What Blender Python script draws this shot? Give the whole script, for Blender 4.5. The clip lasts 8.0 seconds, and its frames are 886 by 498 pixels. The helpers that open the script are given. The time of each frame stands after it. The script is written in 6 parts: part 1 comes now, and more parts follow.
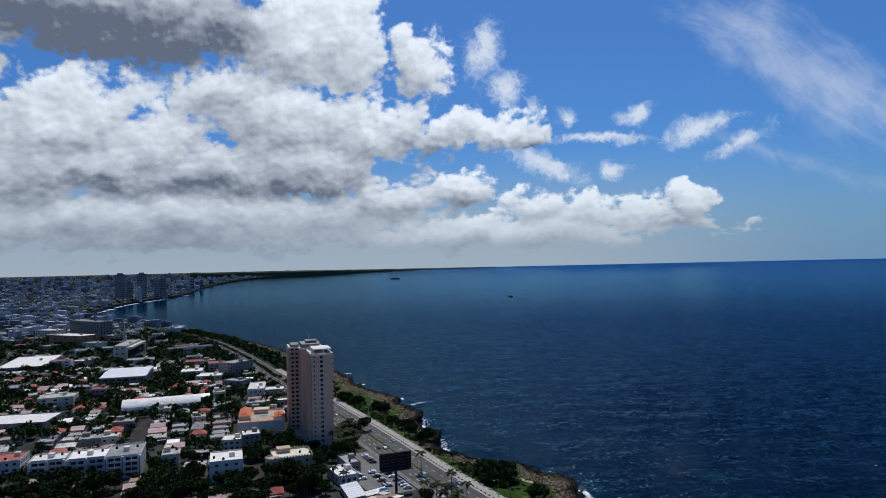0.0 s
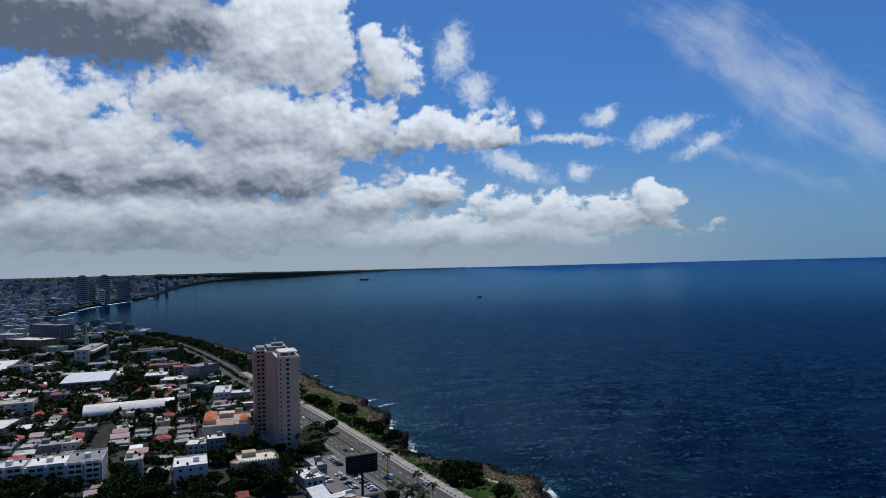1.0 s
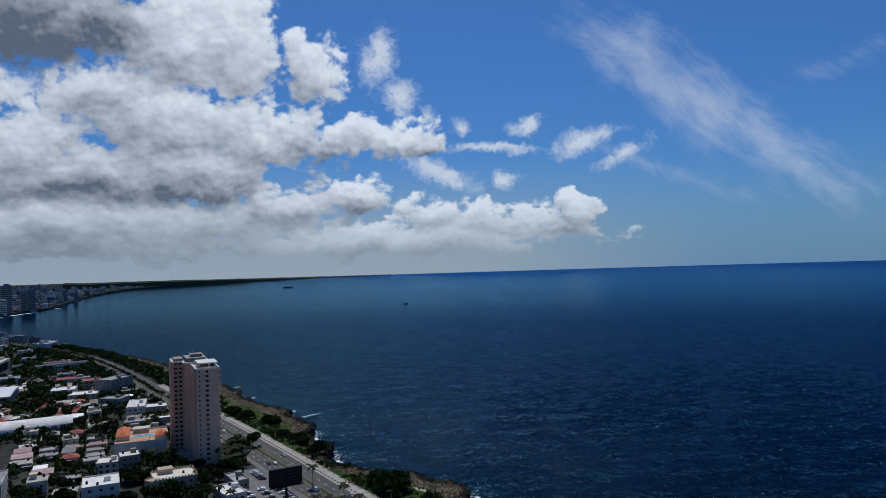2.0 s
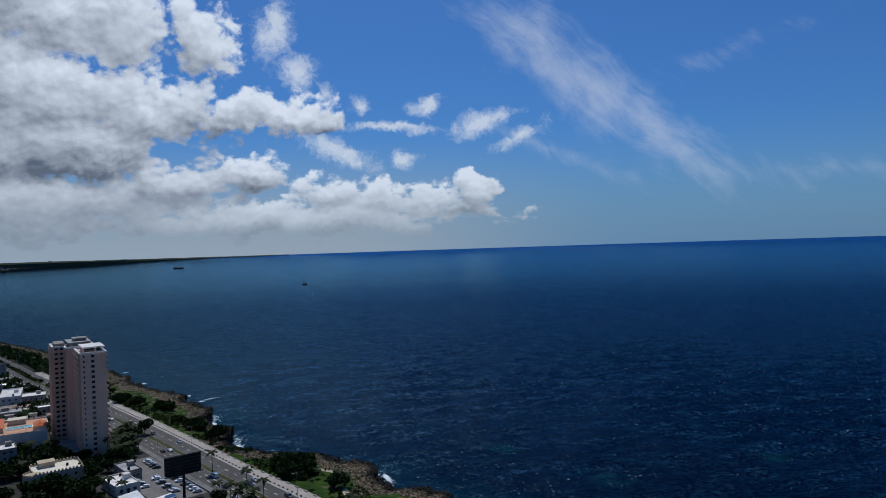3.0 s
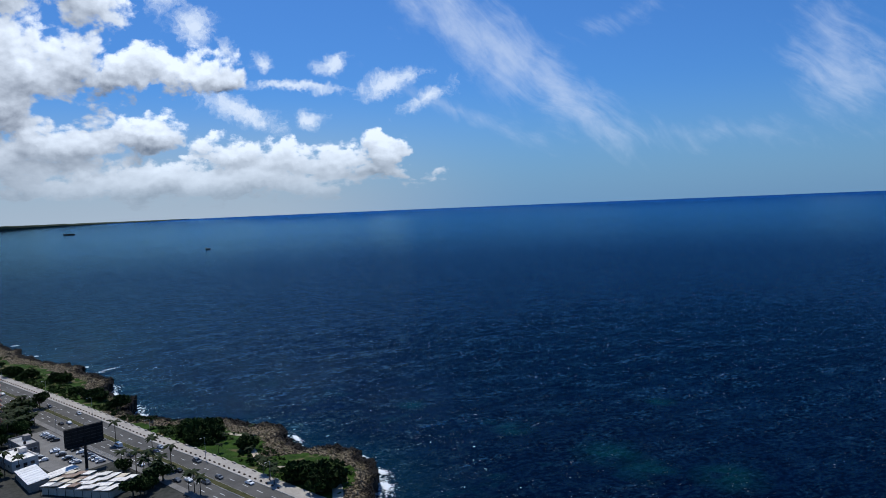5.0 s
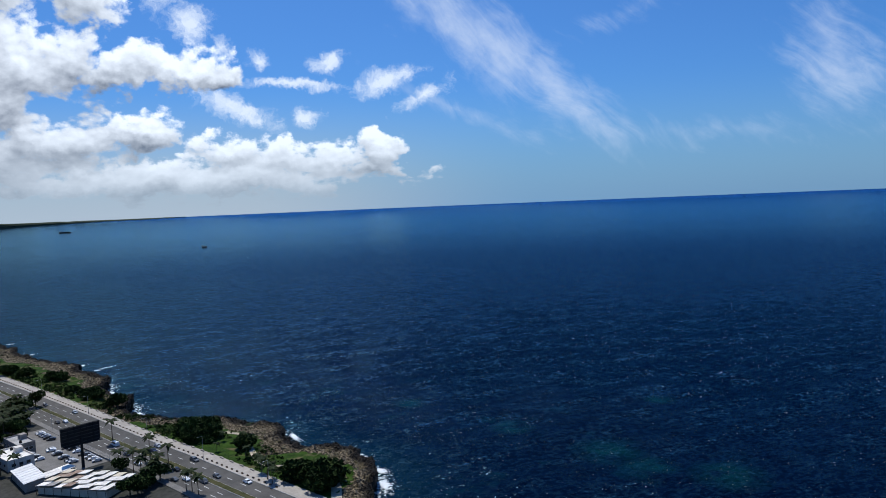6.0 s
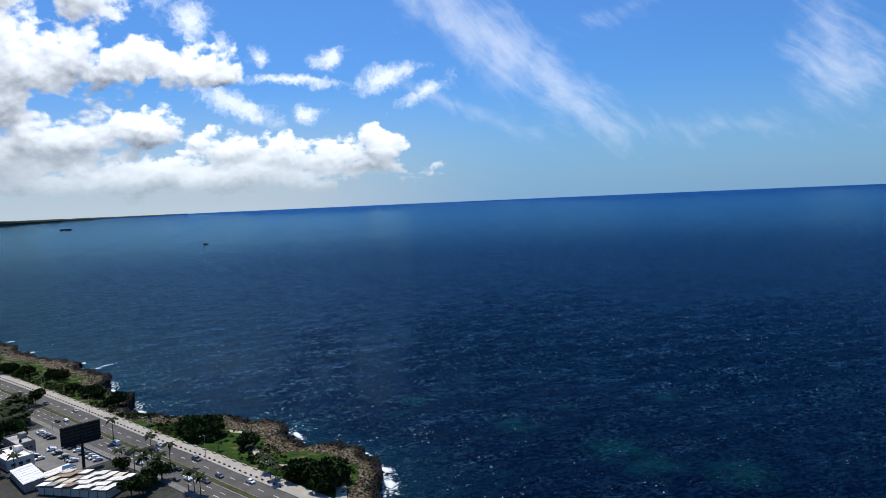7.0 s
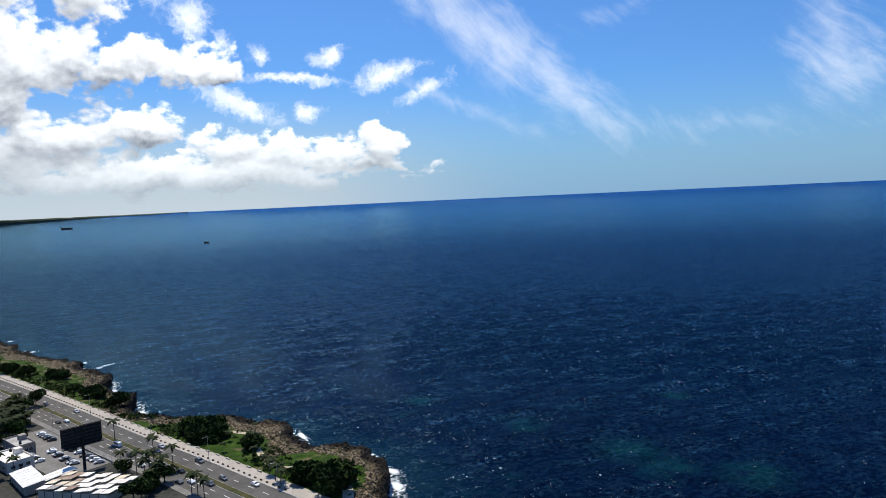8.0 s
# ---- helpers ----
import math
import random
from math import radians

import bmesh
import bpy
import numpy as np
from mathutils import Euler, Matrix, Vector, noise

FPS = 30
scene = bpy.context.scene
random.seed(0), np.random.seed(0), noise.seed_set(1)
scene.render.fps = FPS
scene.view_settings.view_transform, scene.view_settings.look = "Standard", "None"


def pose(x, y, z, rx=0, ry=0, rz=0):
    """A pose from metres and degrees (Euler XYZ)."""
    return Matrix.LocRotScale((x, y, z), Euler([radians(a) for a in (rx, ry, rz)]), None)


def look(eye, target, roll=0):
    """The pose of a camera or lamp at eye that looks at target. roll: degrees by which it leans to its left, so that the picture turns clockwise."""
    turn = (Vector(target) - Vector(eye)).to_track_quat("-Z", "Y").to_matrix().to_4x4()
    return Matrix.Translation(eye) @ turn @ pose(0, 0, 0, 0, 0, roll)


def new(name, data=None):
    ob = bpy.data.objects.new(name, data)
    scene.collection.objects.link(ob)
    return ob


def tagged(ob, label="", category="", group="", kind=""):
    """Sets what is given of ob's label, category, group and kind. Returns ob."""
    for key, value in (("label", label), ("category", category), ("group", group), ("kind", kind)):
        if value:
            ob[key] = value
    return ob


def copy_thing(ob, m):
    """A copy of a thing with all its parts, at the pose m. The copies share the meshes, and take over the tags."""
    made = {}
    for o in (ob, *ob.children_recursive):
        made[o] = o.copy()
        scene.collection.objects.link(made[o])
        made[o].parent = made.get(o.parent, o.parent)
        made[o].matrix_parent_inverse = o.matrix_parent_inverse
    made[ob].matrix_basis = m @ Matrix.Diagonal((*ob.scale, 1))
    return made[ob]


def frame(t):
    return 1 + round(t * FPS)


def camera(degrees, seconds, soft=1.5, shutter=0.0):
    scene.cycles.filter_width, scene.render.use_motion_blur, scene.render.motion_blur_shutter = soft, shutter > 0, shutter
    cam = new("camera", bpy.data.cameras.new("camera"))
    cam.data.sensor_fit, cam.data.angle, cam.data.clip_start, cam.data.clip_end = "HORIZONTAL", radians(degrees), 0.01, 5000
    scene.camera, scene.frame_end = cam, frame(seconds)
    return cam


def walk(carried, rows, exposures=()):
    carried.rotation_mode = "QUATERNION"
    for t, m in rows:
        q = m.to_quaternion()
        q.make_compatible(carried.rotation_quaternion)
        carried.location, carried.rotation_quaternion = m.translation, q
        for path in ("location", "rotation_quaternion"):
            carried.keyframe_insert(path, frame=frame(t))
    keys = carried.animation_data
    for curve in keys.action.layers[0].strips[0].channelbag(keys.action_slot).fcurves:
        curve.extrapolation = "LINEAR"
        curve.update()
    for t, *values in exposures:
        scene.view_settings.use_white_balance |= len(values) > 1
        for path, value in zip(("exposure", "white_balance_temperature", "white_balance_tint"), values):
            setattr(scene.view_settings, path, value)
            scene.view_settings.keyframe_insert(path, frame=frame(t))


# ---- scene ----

# ======== camera and its flight ========
cam = camera(65.67, 8.0, soft=0.9)
FLIGHT = [
    (0, 1.57, -2.37, 119.74, 0.18, 1.26, -1.35), (0.5, 2.55, -3.91, 119.99, -0.66, 1.19, -1.47),
    (1, 3.45, -4.53, 120.55, -2.36, 1.25, -1.53), (1.5, 3.99, -4.43, 120.93, -4.94, 1.54, -1.55),
    (1.7, 3.75, -3.78, 120.69, -6.28, 1.74, -1.57), (2.8, 0.63, 4.42, 119.25, -15.27, 0.54, -2.08),
    (3, 0.26, 4.95, 118.54, -16.87, -0.28, -1.87), (3.5, 0.25, 3.77, 118.12, -20.47, -2.80, -2.34),
    (4, 0.09, 0.10, 118.36, -22.76, -3.55, -2.58), (4.5, -0.08, -2.56, 118.95, -23.78, -3.58, -2.40),
    (4.7, -0.11, -2.95, 119.19, -24.08, -3.62, -2.30), (5.8, -0.34, -1.62, 119.09, -24.59, -3.91, -2.50),
    (6, -0.37, -1.00, 118.98, -24.56, -3.91, -2.37), (6.5, 0.14, 1.48, 118.68, -24.49, -4.13, -2.55),
    (7, 0.01, 4.59, 118.26, -24.46, -4.20, -2.50), (7.5, 0.19, 7.73, 118.06, -24.41, -4.34, -2.63),
    (8, -0.10, 11.44, 117.63, -24.40, -4.38, -2.67)]
walk(cam, [(t, pose(x, y, z, 90 + pitch, 0, yaw) @ pose(0, 0, 0, 0, 0, roll)) for t, x, y, z, yaw, pitch, roll in FLIGHT],
     [(0, -0.20, 6250, 10), (1.5, -0.40, 6150, 10), (3.0, -0.46, 6000, 10), (3.5, -0.46, 5950, 10), (4.5, -0.14, 5980, 10), (6.0, 0.10, 6150, 10), (7.0, 0.32, 6450, 10), (8.0, 0.46, 6800, 10)])

# ======== node helpers ========


class Net:
    """Small helper to wire shader nodes."""

    def __init__(self, tree):
        self.tree = tree

    def put(self, socket, value):
        if isinstance(value, bpy.types.NodeSocket):
            self.tree.links.new(value, socket)
        elif value is not None:
            socket.default_value = value

    def node(self, kind, **props):
        n = self.tree.nodes.new(kind)
        for key, value in props.items():
            setattr(n, key, value)
        return n

    def math(self, op, a, b=None, c=None, clamp=False):
        n = self.node("ShaderNodeMath", operation=op, use_clamp=clamp)
        for k, v in enumerate((a, b, c)):
            self.put(n.inputs[k], v)
        return n.outputs[0]

    def vec(self, op, a, b=None):
        n = self.node("ShaderNodeVectorMath", operation=op)
        self.put(n.inputs[0], a)
        if b is not None:
            self.put(n.inputs[3 if op == "SCALE" else 1], b)
        return n.outputs["Value"] if op in ("LENGTH", "DOT_PRODUCT", "DISTANCE") else n.outputs["Vector"]

    def noise(self, vector, scale, detail=4.0, rough=0.5, color=False, distort=0.0, flat=False):
        n = self.node("ShaderNodeTexNoise", noise_dimensions="2D" if flat else "3D")
        self.put(n.inputs["Vector"], vector)
        n.inputs["Scale"].default_value, n.inputs["Detail"].default_value = scale, detail
        n.inputs["Roughness"].default_value, n.inputs["Distortion"].default_value = rough, distort
        return n.outputs["Color" if color else "Fac"]

    def voronoi(self, vector, scale, smooth=0.6):
        n = self.node("ShaderNodeTexVoronoi", feature="SMOOTH_F1", voronoi_dimensions="2D")
        self.put(n.inputs["Vector"], vector)
        n.inputs["Scale"].default_value, n.inputs["Smoothness"].default_value = scale, smooth
        return n.outputs["Distance"]

    def step(self, value, lo, hi, to_lo=0.0, to_hi=1.0):
        n = self.node("ShaderNodeMapRange", interpolation_type="SMOOTHSTEP")
        for k, v in enumerate((value, lo, hi, to_lo, to_hi)):
            self.put(n.inputs[k], v)
        return n.outputs[0]

    def mix(self, fac, a, b, blend="MIX"):
        n = self.node("ShaderNodeMix", data_type="RGBA", blend_type=blend, clamp_factor=False)
        self.put(n.inputs["Factor"], fac)
        self.put(n.inputs[6], a if isinstance(a, bpy.types.NodeSocket) else (*a, 1))
        self.put(n.inputs[7], b if isinstance(b, bpy.types.NodeSocket) else (*b, 1))
        return n.outputs[2]

    def mapped(self, vector, place, tilt, size):
        n = self.node("ShaderNodeMapping", vector_type="TEXTURE")
        self.put(n.inputs["Vector"], vector)
        n.inputs["Location"].default_value = (*place, 0)
        n.inputs["Rotation"].default_value = (0, 0, radians(tilt))
        n.inputs["Scale"].default_value = (*size, 1)
        return n.outputs[0]

    def xyz(self, x, y, z=0.0):
        n = self.node("ShaderNodeCombineXYZ")
        for k, v in enumerate((x, y, z)):
            self.put(n.inputs[k], v)
        return n.outputs[0]


# ======== world: clear tropical sky with cumulus and high cirrus ========
SUN_AZ, SUN_EL = 3.0, 63.0     # degrees; azimuth to the left of +y, elevation
# cloud masses: azimuth, elevation, half width, half height, tilt, weight (degrees), brightness of the mass
CUMULUS_WEST = [
    (25.5, 19.2, 14.5, 4.2, 4, 1.7, -0.75), (29.0, 10.8, 7.5, 4.4, -10, 1.35, 0.30), (22.0, 10.2, 5.0, 3.2, -25, 1.1, 0.35), (10.2, 18.5, 6.6, 5.6, 10, 1.6, 0.75),
    (13.2, 12.0, 7.4, 4.0, 0, 1.3, 0.40), (7.0, 11.0, 4.6, 4.2, 25, 1.2, 0.35), (1.9, 16.0, 3.0, 2.7, 35, 0.95, 0.60),
    (18.0, 7.4, 16.0, 3.0, 0, 1.2, -0.35), (33.0, 7.0, 9.0, 3.0, 0, 1.2, 0.0), (22.0, 3.8, 24.0, 2.9, 0, 1.4, -0.05), (17.5, 14.2, 5.5, 3.0, -20, 1.0, 0.25), (27.0, 8.0, 12.0, 3.2, 0, 1.3, 0.0), (10.0, 8.2, 7.5, 3.4, 0, 1.3, 0.05), (40.0, 14.0, 9.0, 8.0, 0, 1.1, -0.2)]
CUMULUS_MID = [
    (-4.4, 10.9, 4.6, 1.9, -4, 1.0, 0.65), (-0.4, 10.6, 3.0, 1.9, 0, 0.95, 0.4), (-7.4, 10.4, 2.6, 1.1, -8, 0.8, 0.3), (-1.6, 6.2, 3.6, 1.9, 0, 1.1, 0.5),
    (4.0, 5.0, 5.0, 2.4, 0, 1.1, 0.1), (3.6, 11.4, 3.4, 2.6, 0, 1.0, 0.3), (-7.8, 4.6, 3.6, 1.4, 0, 1.1, 0.5), (-11.8, 4.1, 3.6, 1.3, 0, 1.1, 0.5), (-16.0, 4.0, 3.2, 1.5, 0, 1.1, 0.5),
    (-19.5, 4.6, 1.9, 2.1, 0, 1.35, 0.45), (-18.4, 2.9, 4.0, 0.8, 0, 0.9, -0.1), (-5.0, 2.6, 17.0, 1.7, 0, 1.3, 0.35)]
WISPS = [
    (-15.7, 11.6, 1.5, 0.8, -22, 1.1), (-20.3, 10.0, 2.9, 1.0, -14, 1.1), (-23.6, 8.7, 2.6, 0.6, -24, 0.8), (-13.8, 7.3, 1.2, 0.8, 0, 1.0), (-10.2, 11.6, 0.9, 0.7, 0, 0.9),
    (-13.0, 9.9, 4.6, 0.45, 2, 0.95), (-8.5, 8.0, 3.6, 0.9, 22, 1.0), (-3.5, 17.2, 1.7, 2.5, 15, 1.15), (-5.4, 14.2, 1.6, 1.6, 25, 1.05), (-7.7, 12.8, 0.8, 0.8, 0, 0.95), (23.1, 14.1, 1.8, 0.8, 0, 0.9)]
CIRRUS = [(-24.5, 16.4, 6.5, 3.2, 34, 0.95), (-29.4, 12.2, 6.5, 3.4, 42, 1.05), (-34.6, 8.4, 7.0, 2.6, 40, 1.0), (-54.6, 8.8, 5.0, 3.6, 62, 0.85),
          (-26.0, 7.6, 7.0, 0.7, 24, 0.5), (-38.5, 5.4, 6.0, 1.2, 16, 0.5), (-40.0, 14.0, 5.0, 0.7, -14, 0.25), (-48.0, 4.6, 9.0, 0.9, 4, 0.3)]


def cloud_group():
    tree = bpy.data.node_groups.new("cloud_density", "ShaderNodeTree")
    tree.interface.new_socket("Place", in_out="INPUT", socket_type="NodeSocketVector")
    tree.interface.new_socket("Density", in_out="OUTPUT", socket_type="NodeSocketFloat")
    tree.interface.new_socket("Shade", in_out="OUTPUT", socket_type="NodeSocketFloat")
    net = Net(tree)
    place = net.node("NodeGroupInput").outputs[0]
    warp = net.vec("SUBTRACT", net.noise(place, 0.20, 3, 0.55, color=True), (0.5, 0.5, 0.5))
    curl = net.vec("SUBTRACT", net.noise(place, 0.75, 4, 0.6, color=True), (0.5, 0.5, 0.5))
    warped = net.vec("ADD", net.vec("ADD", place, net.vec("MULTIPLY", warp, (4.6, 3.2, 0))), net.vec("MULTIPLY", curl, (2.4, 1.8, 0)))
    field = above = share = None
    for az, el, ra, re, tilt, weight, bright in CUMULUS_WEST + CUMULUS_MID:
        q = net.mapped(warped, (az, el), tilt, (ra, re))
        lump = net.math("MULTIPLY_ADD", net.vec("LENGTH", q), -weight, weight)
        field = lump if field is None else net.math("SMOOTH_MAX", field, lump, 0.10)
        pull = net.math("POWER", net.math("MAXIMUM", net.math("ADD", lump, 0.35), 0.001), 3.0)
        lift = net.math("MULTIPLY", pull, net.math("ADD", net.vec("DOT_PRODUCT", q, (0.0, 1.0, 0.0)), bright))
        above = lift if above is None else net.math("ADD", above, lift)
        share = pull if share is None else net.math("ADD", share, pull)
    field = net.math("MAXIMUM", field, -0.7)
    # rows of cloud close up towards the horizon
    split = net.node("ShaderNodeSeparateXYZ")
    net.put(split.inputs[0], place)
    logs = net.math("LOGARITHM", net.math("MAXIMUM", net.math("ADD", split.outputs[1], 2.5), 0.5), math.e)
    rows = net.math("MULTIPLY_ADD", logs, 5.0, split.outputs[1])
    spread = net.vec("ADD", net.xyz(split.outputs[0], rows), net.vec("SCALE", warp, 1.4))
    puffs = net.math("SUBTRACT", net.noise(spread, 0.34, 9, 0.60, flat=True), 0.5)
    d = net.math("MULTIPLY_ADD", puffs, 1.75, field)
    for scale, depth in ((0.50, 0.50), (1.25, 0.27), (3.0, 0.06)):
        heads = net.math("SUBTRACT", 0.42, net.voronoi(net.vec("ADD", spread, net.vec("SCALE", curl, 1.1)), scale, 0.35))
        d = net.math("MULTIPLY_ADD", heads, depth, d)
    out = net.node("NodeGroupOutput")
    net.put(out.inputs[0], net.math("SUBTRACT", d, 0.06))
    net.put(out.inputs[1], net.math("MULTIPLY_ADD", puffs, -1.5, net.math("DIVIDE", above, net.math("MAXIMUM", share, 0.0001))))
    return tree


def build_world():
    world = bpy.data.worlds.new("tropical_sky")
    scene.world = world
    world.use_nodes = True
    tree = world.node_tree
    tree.nodes.clear()
    net = Net(tree)
    way = net.node("ShaderNodeTexCoord").outputs["Generated"]
    split = net.node("ShaderNodeSeparateXYZ")
    net.put(split.inputs[0], way)
    az = net.math("DEGREES", net.math("ARCTAN2", net.math("MULTIPLY", split.outputs[0], -1.0), split.outputs[1]))
    el = net.math("DEGREES", net.math("ARCSINE", split.outputs[2]))
    place = net.xyz(az, el)
    sky = net.node("ShaderNodeTexSky", sky_type="NISHITA", sun_disc=False, sun_elevation=radians(SUN_EL),
                   sun_rotation=radians(SUN_AZ), altitude=100, air_density=1.0, dust_density=1.0, ozone_density=2.5)
    base = net.mix(1.0, net.vec("SCALE", sky.outputs[0], SKY_STRENGTH), SKY_TINT, "MULTIPLY")
    # thin veil of sea air just above the horizon
    veil = net.math("MULTIPLY", net.step(el, 10.0, -1.5), net.step(az, -60.0, 5.0, 0.7, 1.0))
    base = net.mix(veil, base, net.mix(net.step(az, -8.0, -34.0), *VEIL))
    # cirrus: soft body with fibres combed along it
    flow = net.vec("SUBTRACT", net.noise(place, 0.10, 2, 0.5, color=True), (0.5, 0.5, 0.5))
    combed = net.mapped(net.vec("ADD", place, net.vec("SCALE", flow, 5.0)), (0, 0), 40, (6.0, 1.25))
    streaks = net.noise(combed, 1.0, 9, 0.66, distort=0.35)
    cloudy = net.noise(place, 0.32, 6, 0.6)
    thin = None
    for a, e, ra, re, tilt, weight in CIRRUS:
        lump = net.math("MULTIPLY_ADD", net.vec("LENGTH", net.mapped(place, (a, e), tilt, (ra, re))), -weight, weight)
        thin = lump if thin is None else net.math("SMOOTH_MAX", thin, lump, 0.3)
    thin = net.math("ADD", thin, net.math("MULTIPLY_ADD", streaks, 1.5, net.math("MULTIPLY_ADD", cloudy, 1.0, -1.28)))
    base = net.mix(net.step(thin, -0.15, 1.25, 0.0, 0.66), base, (0.62, 0.70, 0.84))
    # torn scraps of cloud
    loose = net.vec("SUBTRACT", net.noise(place, 0.55, 5, 0.62, color=True), (0.5, 0.5, 0.5))
    torn = net.vec("ADD", place, net.vec("MULTIPLY", loose, (3.0, 1.9, 0)))
    scraps = None
    for a, e, ra, re, tilt, weight in WISPS:
        lump = net.math("MULTIPLY_ADD", net.vec("LENGTH", net.mapped(torn, (a, e), tilt, (ra, re))), -weight, weight)
        scraps = lump if scraps is None else net.math("SMOOTH_MAX", scraps, lump, 0.12)
    scraps = net.math("MULTIPLY_ADD", net.math("SUBTRACT", net.noise(torn, 0.9, 9, 0.68, flat=True), 0.5), 1.7, scraps)
    base = net.mix(net.step(scraps, -0.25, 1.0, 0.0, 0.88), base, (0.80, 0.87, 0.96))
    # cumulus: lit from above, grey below, with billowing relief at two sizes
    group = cloud_group()

    def cloud(shift):
        n = net.node("ShaderNodeGroup", node_tree=group)
        net.put(n.inputs[0], net.vec("ADD", place, shift))
        return n.outputs

    (here, shade), near, wide = cloud((0, 0, 0)), cloud((-0.14, 0.34, 0))[0], cloud((-0.40, 1.10, 0))[0]
    cover = net.math("MULTIPLY", net.step(here, -0.08, 0.36), net.step(el, -0.8, 2.6))
    tone = net.step(shade, -1.55, 1.60, 0.0, 1.0)
    relief = net.math("ADD", net.math("MULTIPLY", net.math("SUBTRACT", here, near), 0.27), net.math("MULTIPLY", net.math("SUBTRACT", here, wide), 0.34))
    relief = net.math("MULTIPLY", relief, net.step(el, 0.5, 7.0, 0.35, 1.0))
    thinness = net.step(here, 0.40, 0.0, 0.0, 0.14)
    tone = net.math("MAXIMUM", net.math("ADD", net.math("ADD", tone, relief), thinness), 0.0)
    tone = net.math("MINIMUM", tone, 1.15)
    lit = net.mix(tone, (0.140, 0.172, 0.235), (0.83, 0.89, 0.97))
    lit = net.mix(net.step(el, 7.5, 0.5, 0.0, 0.72), lit, net.mix(tone, (0.34, 0.41, 0.48), (0.58, 0.66, 0.74)))
    base = net.mix(cover, base, lit)
    out = net.node("ShaderNodeBackground")
    net.put(out.inputs["Color"], base)
    out.inputs["Strength"].default_value = 1.0
    net.put(net.node("ShaderNodeOutputWorld").inputs["Surface"], out.outputs[0])


SKY_STRENGTH, SKY_TINT, VEIL = 0.080, (0.36, 0.72, 1.20), ((0.41, 0.49, 0.57), (0.20, 0.36, 0.56))
build_world()

sun = new("sun", bpy.data.lights.new("sun", "SUN"))
sun.data.energy, sun.data.angle, sun.data.color = 3.6, radians(0.53), (1.0, 0.95, 0.87)
sun_way = Vector((-math.sin(radians(SUN_AZ)) * math.cos(radians(SUN_EL)), math.cos(radians(SUN_AZ)) * math.cos(radians(SUN_EL)), math.sin(radians(SUN_EL))))
sun.matrix_world = look(sun_way * 900, (0, 0, 0))

# ======== materials ========


def surface(name, first, second, scale=0.5, rough=0.8, bump=0.0, metal=0.0, fine=6.0, vary=0.0, spec=0.10, patch=None, edge=(0.4, 0.8)):
    """Two colours mixed by stains and by grain; vary: how far single objects differ in lightness."""
    m = bpy.data.materials.new(name)
    m.use_nodes = True
    net = Net(m.node_tree)
    shader = m.node_tree.nodes["Principled BSDF"]
    place = net.node("ShaderNodeNewGeometry").outputs["Position"]
    stains = net.noise(place, scale, 5, 0.6)
    grain = net.noise(place, scale * fine, 3, 0.6)
    fac = net.step(net.math("MULTIPLY_ADD", grain, 0.45, net.math("MULTIPLY", stains, 0.75)), *edge)
    color = net.mix(fac, first, second)
    if patch:
        color = net.mix(net.step(net.noise(place, scale * 0.55, 4, 0.6, distort=0.8), 0.54, 0.66), color, patch)
    if vary:
        tone = net.math("MULTIPLY_ADD", net.node("ShaderNodeObjectInfo").outputs["Random"], 2 * vary, 1 - vary)
        color = net.mix(1.0, color, net.xyz(tone, tone, tone), "MULTIPLY")
    net.put(shader.inputs["Base Color"], color)
    shader.inputs["Roughness"].default_value, shader.inputs["Metallic"].default_value = rough, metal
    shader.inputs["Specular IOR Level"].default_value = spec
    if bump:
        b = net.node("ShaderNodeBump")
        b.inputs["Distance"].default_value = bump
        net.put(b.inputs["Height"], grain)
        net.put(shader.inputs["Normal"], b.outputs[0])
    return m


def islands(name, colors, rough=0.85):
    """A material whose colour differs from piece to piece of one joined mesh."""
    m = bpy.data.materials.new(name)
    m.use_nodes = True
    net = Net(m.node_tree)
    geo = net.node("ShaderNodeNewGeometry")
    ramp = net.node("ShaderNodeValToRGB")
    ramp.color_ramp.interpolation = "CONSTANT"
    while len(ramp.color_ramp.elements) < len(colors):
        ramp.color_ramp.elements.new(0.5)
    for k, c in enumerate(colors):
        ramp.color_ramp.elements[k].position, ramp.color_ramp.elements[k].color = k / len(colors), (*c, 1)
    net.put(ramp.inputs[0], geo.outputs["Random Per Island"])
    wear = net.step(net.noise(geo.outputs["Position"], 0.3, 5, 0.65), 0.3, 0.75, 0.7, 1.05)
    shader = m.node_tree.nodes["Principled BSDF"]
    net.put(shader.inputs["Base Color"], net.mix(1.0, ramp.outputs[0], net.xyz(wear, wear, wear), "MULTIPLY"))
    shader.inputs["Roughness"].default_value = rough
    return m


